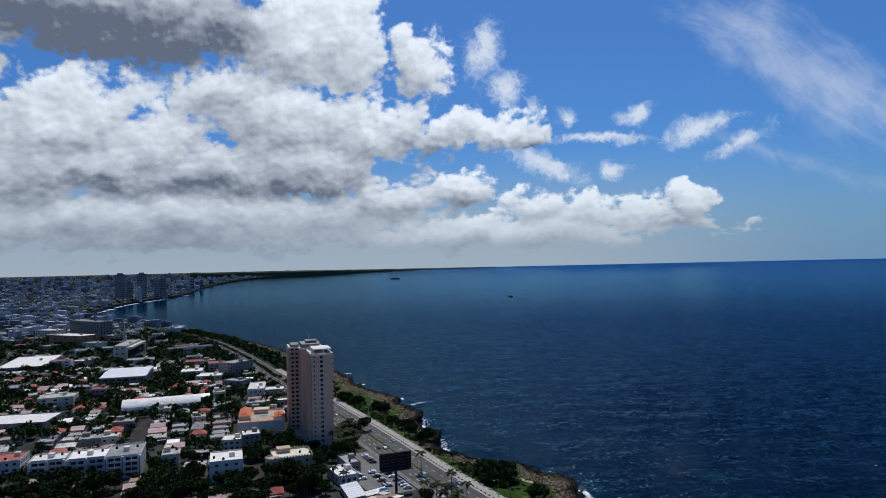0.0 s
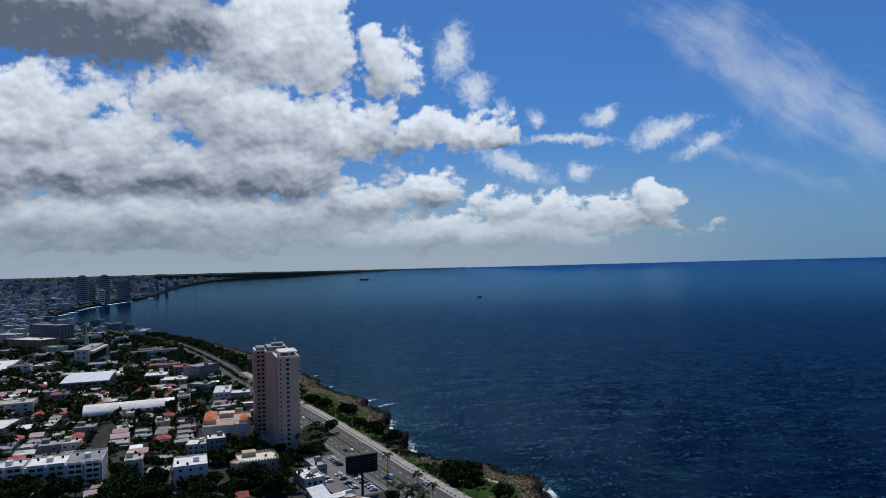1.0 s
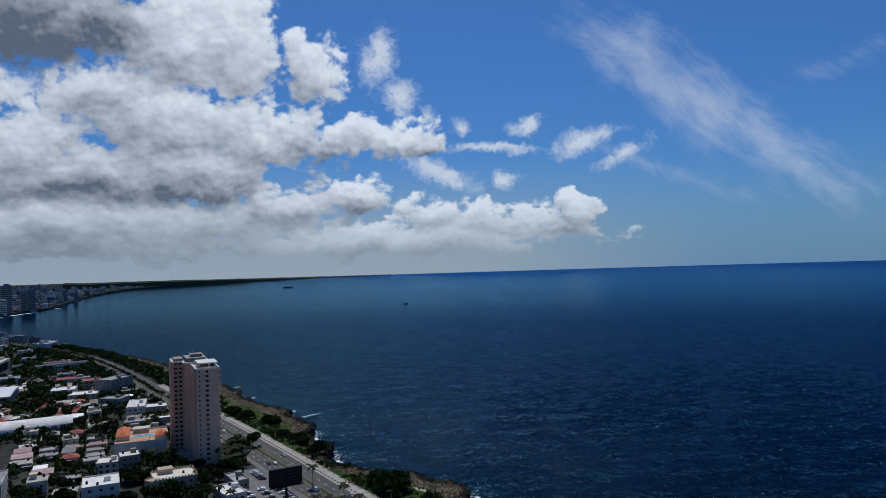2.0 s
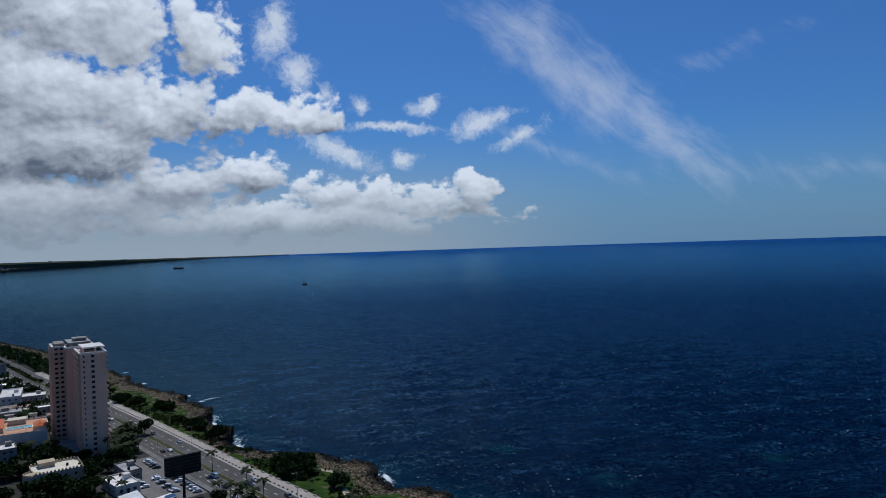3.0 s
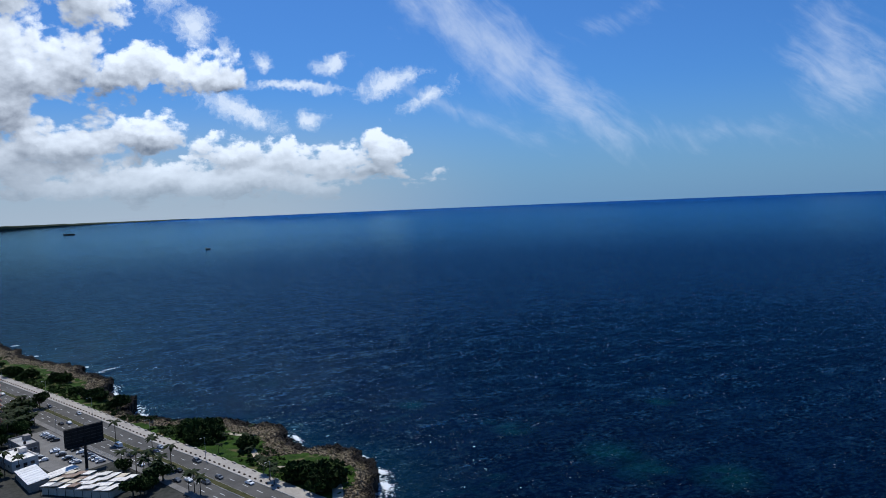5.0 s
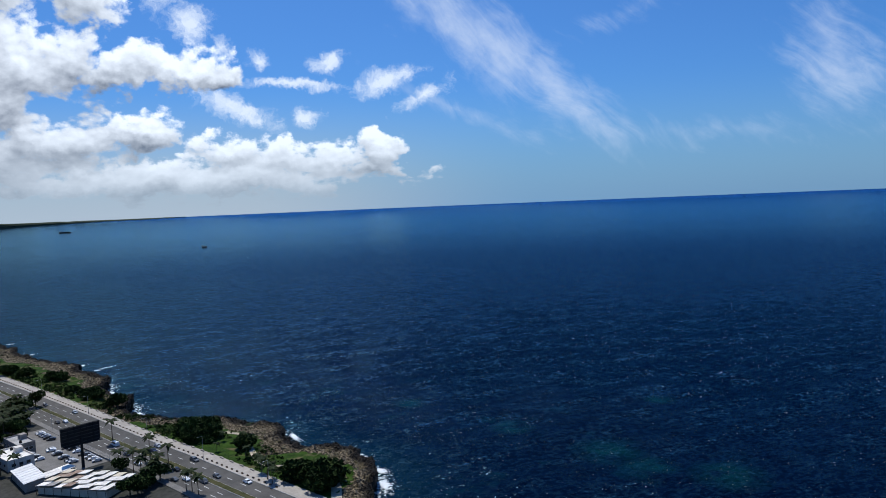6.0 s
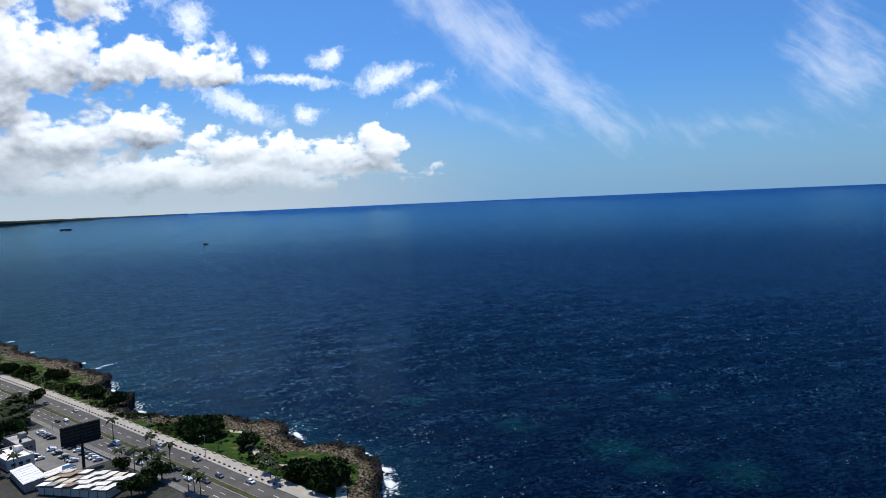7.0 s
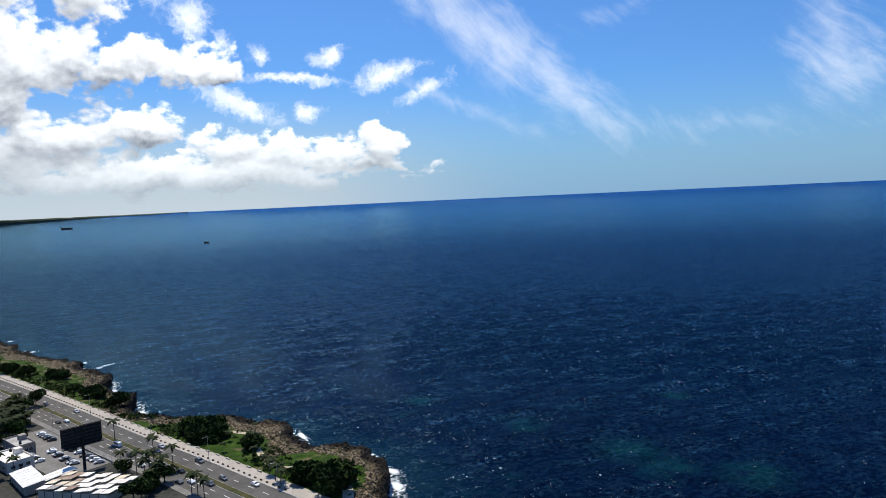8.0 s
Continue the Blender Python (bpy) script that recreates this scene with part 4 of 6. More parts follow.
def hip_roof(name, x0, y0, x1, y1, z, rise, mat, over=0.5):
    x0, y0, x1, y1 = x0 - over, y0 - over, x1 + over, y1 + over
    w, d = x1 - x0, y1 - y0
    s = min(w, d) / 2
    a, b = ((x0 + s, (y0 + y1) / 2), (x1 - s, (y0 + y1) / 2)) if w >= d else (((x0 + x1) / 2, y0 + s), ((x0 + x1) / 2, y1 - s))
    v = [(x0, y0, z), (x1, y0, z), (x1, y1, z), (x0, y1, z), (x0, y0, z + 0.18), (x1, y0, z + 0.18), (x1, y1, z + 0.18), (x0, y1, z + 0.18), (*a, z + rise), (*b, z + rise)]
    low = [(0, 3, 2, 1), (0, 1, 5, 4), (1, 2, 6, 5), (2, 3, 7, 6), (3, 0, 4, 7)]
    top = [(4, 5, 9, 8), (5, 6, 9), (6, 7, 8, 9), (7, 4, 8)] if w >= d else [(4, 5, 8), (5, 6, 9, 8), (6, 7, 9), (7, 4, 8, 9)]
    return raw(name, v, low + top, mat)


def hotel():
    reserve(-137, 449, 14, 31, 40)
    b = base("hotel", -137, 449, 14, GROUND, "white hotel with orange tiled roofs and rooftop pool", "hotel")
    part("wall", boxes("wall", [(0, 0, -0.5, 30, 38, 10)], WHITE), b)
    part("terrace", boxes("terrace", [(0.3, 0.3, 10, 29.7, 37.7, 10.15)], surface("terrace_tiles", (0.46, 0.26, 0.16), (0.58, 0.36, 0.24), 0.4, 0.85)), b, label="salmon tiled roof terrace")
    part("parapet", ring("parapet", 30, 38, 10, 1.0, WHITE), b)
    part("pool", boxes("pool", [(9.4, 15.4, 10.15, 22.4, 21.4, 10.42)], POOL), b, label="turquoise rooftop pool")
    part("pool_edge", ring("pool_edge", 13.8, 6.8, 10.15, 0.35, WHITE, 0.4, 0, 9, 15), b)
    part("pavilion", boxes("pavilion", [(0.5, 10, 10.1, 7, 36, 12.6)], CREAM), b)
    part("tiled_roof", hip_roof("tiled_roof", 0.5, 10, 7.5, 36, 12.6, 2.6, ROOF_T), b, label="orange clay tile roof")
    part("pavilion", boxes("pavilion", [(23.5, 4, 10.1, 29.5, 16, 12.4)], CREAM), b)
    part("tiled_roof", hip_roof("tiled_roof", 23.5, 4, 29.5, 16, 12.4, 2.3, ROOF_T), b, label="orange clay tile roof")
    part("lift_house", boxes("lift_house", [(10, 28, 10.1, 19, 36, 12.9), (9.6, 27.6, 12.9, 19.4, 36.4, 13.2)], CREAM), b)
    part("pergola", boxes("pergola", [(8, 4, 12.3, 20, 4.3, 12.5), (8, 8, 12.3, 20, 8.3, 12.5)] + [(8 + 1.5 * k, 3.6, 12.5, 8.2 + 1.5 * k, 8.7, 12.65) for k in range(9)] + [(8, 4, 10.1, 8.25, 4.25, 12.3), (19.7, 4, 10.1, 19.95, 4.25, 12.3), (8, 8, 10.1, 8.25, 8.25, 12.3), (19.7, 8, 10.1, 19.95, 8.25, 12.3)], WHITE), b)
    windows_on(b, "left", 30, 38, 3, 6, 2.0, 3.2, (1.4, 1.3))
    windows_on(b, "front", 30, 38, 1, 3, 1.6, 3.2, (1.2, 1.1))


def castle_house():
    """Tan building with battlements and a rounded corner."""
    reserve(-98, 373, 20, 25, 20)
    b = base("battlement_house", -98, 373, 20, GROUND, "tan building with battlements and rounded corner", "building")
    part("wall", boxes("wall", [(3.5, 0, -0.5, 25, 19, 6.9)], TANR), b)
    part("corner_tower", tube("corner_tower", [(3.5, 4, -0.5, 4.2), (3.5, 4, 7.1, 4.2)], TANR, 20), b)
    part("roof", boxes("roof", [(3.8, 0.4, 6.9, 24.6, 18.6, 7.05)], surface("cream_roof_coat", (0.62, 0.56, 0.44), (0.78, 0.72, 0.58), 0.3, 0.85)), b)
    part("parapet", boxes("parapet", [(3.5, 0, 6.9, 25, 0.35, 7.6), (3.5, 18.65, 6.9, 25, 19, 7.6), (24.65, 0.35, 6.9, 25, 18.65, 7.6), (3.5, 8, 6.9, 3.85, 18.65, 7.6)], TANR), b)
    me = boxes("merlon", [(-0.4, -0.2, 0, 0.4, 0.2, 0.75)], TANR)
    for k in range(13):
        part("merlon", me, b, pose(4.5 + k * 1.6, 0.18, 7.6))
        part("merlon", me, b, pose(4.5 + k * 1.6, 18.8, 7.6))
    for k in range(11):
        part("merlon", me, b, pose(24.8, 1.5 + k * 1.6, 7.6, 0, 0, 90))
    for k in range(11):
        a = math.pi * (0.5 + k / 10)
        part("merlon", me, b, pose(3.5 + 4.0 * math.cos(a), 4 + 4.0 * math.sin(a), 7.1, 0, 0, math.degrees(a) + 90))
    part("roof_room", boxes("roof_room", [(7, 12, 7.0, 14, 18, 9.4), (6.7, 11.7, 9.4, 14.3, 18.3, 9.7)], TANR), b)
    me = window_mesh(1.1, 1.3)
    for s in range(2):
        for x in (8.5, 12.5, 17, 21.5):
            part("window", me, b, pose(x, 0, 1.9 + 3.1 * s))
        part("window", me, b, pose(0.6, 1.0, 1.9 + 3.1 * s, 0, 0, -45))
    part("water_tank", TANK_ME, b, pose(19, 9, 7.0))


def apartment_row():
    """White and blue four-storey flats with stacked balconies."""
    for x, y, w, d, h, tint, n in ((-184.5, 369, 18, 27, 11.4, BLUER, 4), (-207, 372, 20, 20, 9.6, WHITE, 3), (-227, 371, 18, 16, 9.2, WHITE, 3)):
        reserve(x, y, 18, w, d)
        lab = "white and blue flats with stacked balconies" if tint is BLUER else "white three-storey flats with stacked balconies"
        b = base("apartment_block", x, y, 18, GROUND, lab, "apartment block", "flats in a row")
        part("wall", boxes("wall", [(0, 0, -0.5, w, d, h)], WHITE), b)
        part("roof", boxes("roof", [(0.3, 0.3, h, w - 0.3, d - 0.3, h + 0.12)], ROOF_G if tint is BLUER else ROOF_W), b)
        part("parapet", ring("parapet", w, d, h, 0.9, WHITE), b)
        rise = h / n
        for k in range(3):
            part("pilaster", boxes("pilaster", [(k * (w - 1.2) / 2, -1.5, 0, k * (w - 1.2) / 2 + 1.2, 0, h + 0.4)], WHITE), b)
            if tint is BLUER:
                part("painted_panel", boxes("painted_panel", [(k * (w - 1.2) / 2 + 0.25, -1.56, 0.5, k * (w - 1.2) / 2 + 0.95, -1.5, h - 0.6)], BLUER), b, label="blue painted strip")
        bm_ = tray("balcony", 0, -1.4, (w - 1.2) / 2 - 1.3, 0, 0, 1.0, 0.2, 0.12, WHITE)
        wm = window_mesh(2.6, 1.7)
        for s in range(n):
            for k in range(2):
                x0 = 1.25 + k * (w - 1.2) / 2
                part("balcony", bm_, b, pose(x0, 0, s * rise + 0.15))
                for q in (0.28, 0.74):
                    part("window", wm, b, pose(x0 + q * ((w - 1.2) / 2 - 1.3), 0, s * rise + 1.5))
        windows_on(b, "right", w, d, n, 5, rise * 0.55, rise, (1.3, 1.2))
        part("stair_head", boxes("stair_head", [(w * 0.45, d * 0.4, h, w * 0.45 + 3, d * 0.4 + 4, h + 2.4)], WHITE), b)
        for q in (0.2, 0.8):
            part("water_tank", TANK_ME, b, pose(w * q, d * 0.7, h + 0.1))


sheet_hall()
vaulted_hall()
hotel()
castle_house()
apartment_row()
placed("apartment_block", "white four-storey block with small square windows", "apartment block", -124.5, 359, 18, 17, 21, 10.2, WHITE, ROOF_W, 3, 3, 3, (1.5, 1.2), tanks=2, seed=4)
placed("warehouse", "low flat-roofed warehouse with pale roof", "warehouse", -345.9, 480.3, 10, 59.3, 35.6, 4.9, GREYR, ROOF_W, 1, 8, 3, (2.0, 1.2), stair=False, tanks=0, seed=5)
placed("house", "white two-storey house with red roof terrace", "house", -257, 381, 18, 17, 20, 6.4, WHITE, ROOF_R, 2, 4, 4, seed=6)
placed("apartment_block", "cream two-storey block beside a lane", "apartment block", -138.5, 421, 12, 12, 15, 6.0, CREAM, ROOF_W, 2, 3, 2, seed=7)
placed("apartment_block", "grey three-storey block with white roof", "apartment block", -125.5, 421, 20, 11, 14, 9.0, GREYR, ROOF_W, 3, 3, 3, seed=8)
placed("house", "villa with flat pale roof among trees", "house", -272.9, 702.8, 15, 21.4, 25.3, 6.8, CREAM, ROOF_W, 2, 4, 3, seed=9)
placed("house", "cream flat-roofed building with wide front", "house", -248.3, 678.3, 10, 24.4, 23.5, 5.7, CREAM, ROOF_W, 2, 5, 3, seed=10)
placed("office_block", "grey five-storey office block", "office", -234.1, 707.2, -25, 19.5, 29.3, 15.1, GREYR, ROOF_G, 5, 4, 6, seed=11)
placed("house", "white two-storey house with dark windows", "house", -169.7, 584.2, 12, 13.8, 37.5, 8.3, WHITE, ROOF_W, 2, 3, 6, seed=12)
placed("house", "grey two-storey house beside the boulevard", "house", -155.0, 584.4, 12, 15.8, 17.8, 7.5, GREYR, ROOF_W, 2, 4, 3, seed=13)
placed("canopy_building", "long flat white canopy on posts", "building", -144.6, 550.5, 18, 19.8, 9.9, 4.5, GREYR, ROOF_W, 1, 4, 2, seed=14, stair=False)
placed("convention_centre", "pale concrete building with long dark glass front", "public building", -414.0, 851.4, 12, 15.5, 84.0, 18.6, CREAM, ROOF_G, 3, 2, 0, (2.4, 1.8), seed=15, tanks=0)
cc = base("glazed_wing", -397.5, 856.3, 12, GROUND, "dark glass front under a pale concrete frame", "public building")
part("glass_front", boxes("glass_front", [(0, 0, 4.2, 3.0, 74, 14.0)], GLASS), cc)
part("roof_beam", boxes("roof_beam", [(-0.5, -1.5, 15.0, 5.0, 77, 17.4)], CREAM), cc)
part("end_wall", boxes("end_wall", [(0, 75, 0, 5.0, 77, 15.0)], CREAM), cc)
part("base_wall", boxes("base_wall", [(0, -1.5, 0, 4.0, 74.5, 4.2)], CREAM), cc)
for k in range(12):
    part("mullion", boxes("mullion", [(3.0, 3 + k * 6.0, 4.2, 3.3, 3.3 + k * 6.0, 14.0)], DARK), cc)
reserve(-397.5, 856.3, 12, 6, 72)
placed("exhibition_hall", "long low pale hall with grey roof", "public building", -374.4, 916.9, -55, 11.5, 59.2, 7.6, CREAM, ROOF_G, 1, 2, 8, (3.0, 1.4), seed=16, tanks=0)
placed("office_block", "brown clad office building", "office", -612.9, 1058.4, -26, 73.0, 31.8, 15.9, BROWN, ROOF_W, 4, 3, 2, (5.0, 1.5), seed=17, tanks=0, ledges=False)
placed("hotel_slab", "tall pale slab building with dark balconies", "office", -647.9, 1180.1, -31, 85.2, 24.1, 28.7, GREYR, ROOF_G, 8, 14, 4, (3.2, 2.0), seed=18, tanks=0)
placed("shopping_hall", "sprawling low hall with white roofs", "hall", -507.3, 768.7, 20, 50.0, 113.4, 5.3, GREYR, ROOF_W, 1, 6, 10, (2.4, 1.3), seed=19, tanks=0)
placed("office_block", "white office building with strip windows", "office", -706.3, 1177.2, -15, 46.2, 24.0, 13.8, WHITE, ROOF_W, 4, 9, 3, (3.0, 1.5), seed=20)
placed("office_block", "white office building with dark end wall", "office", -774.0, 1162.8, -15, 55.3, 27.6, 11.1, WHITE, ROOF_G, 3, 9, 3, (2.6, 1.4), seed=21)


def obelisk():
    x, y = -512, 1092
    reserve(x - 10, y - 10, 0, 20, 20)
    b = base("obelisk", x, y, 20, GROUND, "slender white two-pronged obelisk on a plinth", "monument")
    part("plinth", boxes("plinth", [(-6, -6, -0.3, 6, 6, 1.2), (-4, -4, 1.2, 4, 4, 2.4)], WHITE), b)
    for s in (-1, 1):
        part("shaft", raw("shaft", [(s * 0.3, -2.2, 2.4), (s * 3.2, -2.2, 2.4), (s * 3.2, 2.2, 2.4), (s * 0.3, 2.2, 2.4), (s * 0.05, -0.35, 29), (s * 0.5, -0.35, 29), (s * 0.5, 0.35, 29), (s * 0.05, 0.35, 29)], [f if s > 0 else f[::-1] for f in BOX_FACES], WHITE), b)


obelisk()

# ---- shops and car park beside the boulevard ----
for args in ((-54.5, 371, 25, 8, 18, 4.6, GREYR, ROOF_G, "grey flat-roofed shop beside the car park"), (-55.5, 350, 27, 11, 20, 4.0, WHITE, ROOF_W, "white flat-roofed shop with cluttered roof")):
    x, y, a, w, d, h, wall, roof, lab = args
    placed("shop", lab, "shop", x, y, a, w, d, h, wall, roof, 1, 3, 4, (1.6, 1.3), seed=int(d))


def shed(name, label, x, y, a, w, d, h, rise, roof, wall=GREYR):
    """A building under one sloping sheet."""
    reserve(x, y, a, w, d)
    b = base(name, x, y, a, GROUND, label, "shed")
    part("wall", boxes("wall", [(0.3, 0.3, -0.3, w - 0.3, d - 0.3, h)], wall), b)
    part("roof", raw("roof", [(-0.2, -0.2, h), (w + 0.2, -0.2, h + rise), (w + 0.2, d + 0.2, h + rise), (-0.2, d + 0.2, h), (-0.2, -0.2, h + 0.15), (w + 0.2, -0.2, h + rise + 0.15), (w + 0.2, d + 0.2, h + rise + 0.15), (-0.2, d + 0.2, h + 0.15)], BOX_FACES, roof), b)
    for k in range(max(2, int(d / 3))):
        part("seam", raw("seam", [(-0.2, k * 3 + 0.5, h + 0.16), (w + 0.2, k * 3 + 0.5, h + rise + 0.16), (w + 0.2, k * 3 + 0.6, h + rise + 0.16), (-0.2, k * 3 + 0.6, h + 0.16), (-0.2, k * 3 + 0.5, h + 0.24), (w + 0.2, k * 3 + 0.5, h + rise + 0.24), (w + 0.2, k * 3 + 0.6, h + rise + 0.24), (-0.2, k * 3 + 0.6, h + 0.24)], BOX_FACES, roof), b)
    return b


shed("shed", "shed under a bright white sheet roof", -45.5, 319, 20, 8, 22, 3.6, 0.8, ROOF_S)
shed("shed", "narrow shed with pale sheet roof", -38.5, 323, 33, 13, 6, 3.2, 0.5, ROOF_W)


def stepped_roof():
    """Restaurant under many small tilted white roof panels."""
    reserve(-40, 312, -38, 34, 18)
    b = base("restaurant", -41, 315, -38, GROUND, "restaurant under stepped white roof panels", "restaurant")
    part("wall", boxes("wall", [(0.5, 0.5, -0.3, 33, 17, 2.74)], CREAM), b)
    rng = random.Random(5)
    me = [raw("roof_panel", [(0, 0, 0.15), (4.3, 0, 0.55), (4.3, 4.6, 0.4), (0, 4.6, 0), (0, 0, 0.29), (4.3, 0, 0.69), (4.3, 4.6, 0.54), (0, 4.6, 0.14)], BOX_FACES, m) for m in (ROOF_W, CREAM, RUST, ROOF_G)]
    for i in range(8):
        for j in range(4):
            part("roof_panel", me[0 if i > 1 and rng.random() < 0.8 else rng.choice((1, 2, 0, 3))], b, pose(i * 4.15, j * 4.3, 2.75 + 0.35 * ((i + j) % 2) + rng.uniform(0, 0.6), 0, 0, rng.uniform(-3, 3)))
    for i in range(9):
        part("post", tube("post", [(i * 4.1, 0, 0, 0.1), (i * 4.1, 0, 2.9, 0.1)], DARK, 6), b)


stepped_roof()
k0, k1 = int(np.argmin(np.abs(KERB_LINE[:, 1] - 352))), int(np.argmin(np.abs(KERB_LINE[:, 1] - 424)))
tagged(new("car_park", along(k0, k1, -47.0, -24.1, GROUND + 0.03, 0.2, "car_park", LOT)), "worn concrete car park beside the boulevard", "car park", kind="structure")
mid = kerb_at(388, -36)
reserve(mid[0] - 16, mid[1] - 38, 25, 26, 76, 0)


def boundary_fence():
    f = base("fence", 0, 0, 0, 0, "grey steel mesh fence on a low wall", "fence")
    a0, a1 = k0, k1 - 12
    part("low_wall", along(a0, a1, -24.5, -24.2, GROUND + 0.7, 0.7, "low_wall", GREYR), f)
    post = tube("post", [(0, 0, 0, 0.05), (0, 0, 2.2, 0.05)], STEEL, 6)
    for i in range(a0, a1, 1):
        p = KERB_LINE[i] + SEAWARD[i] * -24.35
        part("post", post, f, pose(p[0], p[1], GROUND + 0.65))
    for z in (1.4, 2.1, 2.8):
        part("rail", along(a0, a1, -24.38, -24.32, GROUND + z, 0.05, "rail", STEEL), f)


boundary_fence()


def billboard():
    x, y = -25.3, 338.7
    b = base("billboard", x, y, 22, GROUND, "large dark billboard seen from behind on a steel post", "billboard")
    part("post", tube("post", [(0, 0, -0.3, 0.65), (0, 0, 13.5, 0.55)], DARK, 14), b)
    part("panel", boxes("panel", [(-8.2, 0.55, 11.0, 8.2, 0.75, 19.2)], DARK), b)
    for k in range(6):
        part("beam", boxes("beam", [(-8.2, 0.15, 11.3 + k * 1.5, 8.2, 0.55, 11.5 + k * 1.5)], BOARD), b)
    for k in range(7):
        part("strut", boxes("strut", [(-8.0 + k * 2.62, -0.15, 11.0, -7.75 + k * 2.62, 0.15, 19.2)], DARK), b)
    part("catwalk", boxes("catwalk", [(-8.4, -1.5, 10.6, 8.4, -0.2, 10.75), (-8.4, -1.5, 11.6, 8.4, -1.45, 11.68)], DARK), b)
    for k in range(9):
        part("bracket", boxes("bracket", [(-8.3 + k * 2.05, -1.5, 10.45, -8.2 + k * 2.05, 0.6, 10.6), (-8.3 + k * 2.05, -1.5, 10.75, -8.22 + k * 2.05, -1.42, 11.6)], DARK), b)
    part("head_beam", boxes("head_beam", [(-7.5, -0.5, 10.8, 7.5, 0.1, 11.3)], DARK), b)


billboard()

# ======== vehicles ========


def car_shape(name, paint, length=4.3, width=1.75, height=1.45, van=False):
    t = base(name, 0, 0, 0, 0)
    L, W, H = length / 2, width / 2, height
    if van:
        side = [(-L, 0.3), (L, 0.3), (L, 0.95), (L - 0.5, 1.15), (L - 1.1, H), (-L + 0.1, H), (-L, 0.9)]
        glass = [(L - 0.55, 1.2), (L - 1.08, H - 0.12), (-L + 0.4, H - 0.12), (-L + 0.4, 1.2)]
    else:
        side = [(-L, 0.3), (L, 0.3), (L, 0.62), (L - 0.25, 0.80), (L - 1.15, 0.92), (L - 1.75, H), (-L + 1.05, H), (-L + 0.35, 0.95), (-L, 0.88)]
        glass = [(L - 1.22, 0.95), (L - 1.78, H - 0.07), (-L + 1.08, H - 0.07), (-L + 0.45, 0.96)]
    n = len(side)
    verts = []
    for s in (-1, 1):
        for x, z in side:
            verts.append((x, s * (W if z < 1.0 else W - 0.16), z))
    faces = [tuple(range(n)), tuple(range(n, 2 * n))[::-1]] + [(k, n + k, n + (k + 1) % n, (k + 1) % n) for k in range(n)]
    me = raw("body", verts, faces, paint)
    bm = bmesh.new()
    bm.from_mesh(me)
    bmesh.ops.recalc_face_normals(bm, faces=bm.faces)
    bm.to_mesh(me)
    bm.free()
    part("body", me, t)
    gv = []
    for s in (-1, 1):
        gv += [(x, s * (W - (0.03 if z < 1.0 or (van and z < 1.3) else 0.13)), z) for x, z in glass]
    part("side_windows", raw("side_windows", gv, [(0, 1, 2, 3), (7, 6, 5, 4), (0, 4, 5, 1), (2, 6, 7, 3)], GLASS), t)
    fx = (L - 0.5, L - 1.1) if van else (L - 1.15, L - 1.75)
    fz = (1.17, H - 0.1) if van else (0.95, H - 0.05)
    part("windscreen", raw("windscreen", [(fx[0] + 0.03, -W + 0.2, fz[0]), (fx[0] + 0.03, W - 0.2, fz[0]), (fx[1] + 0.05, W - 0.28, fz[1]), (fx[1] + 0.05, -W + 0.28, fz[1])], [(0, 1, 2, 3)], GLASS), t)
    wheel = raw("wheel", [(0.31 * math.cos(a), y, 0.31 + 0.31 * math.sin(a)) for y in (-0.1, 0.1) for a in np.arange(10) * math.pi / 5],
                [tuple(range(10)), tuple(range(10, 20))[::-1]] + [(k, 10 + k, 10 + (k + 1) % 10, (k + 1) % 10) for k in range(10)], RUBBER)
    for x in (-L + 0.8, L - 0.85):
        for y in (-W + 0.08, W - 0.08):
            part("wheel", wheel, t, pose(x, y, 0))
    for y in (-W + 0.3, W - 0.3):
        part("headlight", boxes("headlight", [(L - 0.02, y - 0.16, 0.6, L + 0.03, y + 0.16, 0.74)], FRAME), t)
    return t


CAR_NAMES = ("white", "silver", "black", "dark blue", "dark grey")
CARS = [car_shape("car", p) for p in PAINTS]
for c, n in zip(CARS, CAR_NAMES):
    tagged(c, n + " saloon car standing on the asphalt", "car", "cars on the boulevard")
VAN = tagged(car_shape("van", PAINTS[0], 5.2, 1.95, 2.2, True), "white delivery van on the boulevard", "van", "cars on the boulevard")
TRUCK = car_shape("pickup_truck", PAINTS[4], 5.2, 1.9, 1.75)
tagged(TRUCK, "dark pickup truck on the boulevard", "truck", "cars on the boulevard")
used = set()


def park(model, x, y, angle, z=GROUND + 0.01, group=""):
    m = pose(x, y, z, 0, 0, angle)
    if model.name not in used:
        used.add(model.name)
        model.matrix_basis = m
        ob = model
    else:
        ob = copy_thing(model, m)
    if group:
        ob["group"] = group
    return ob


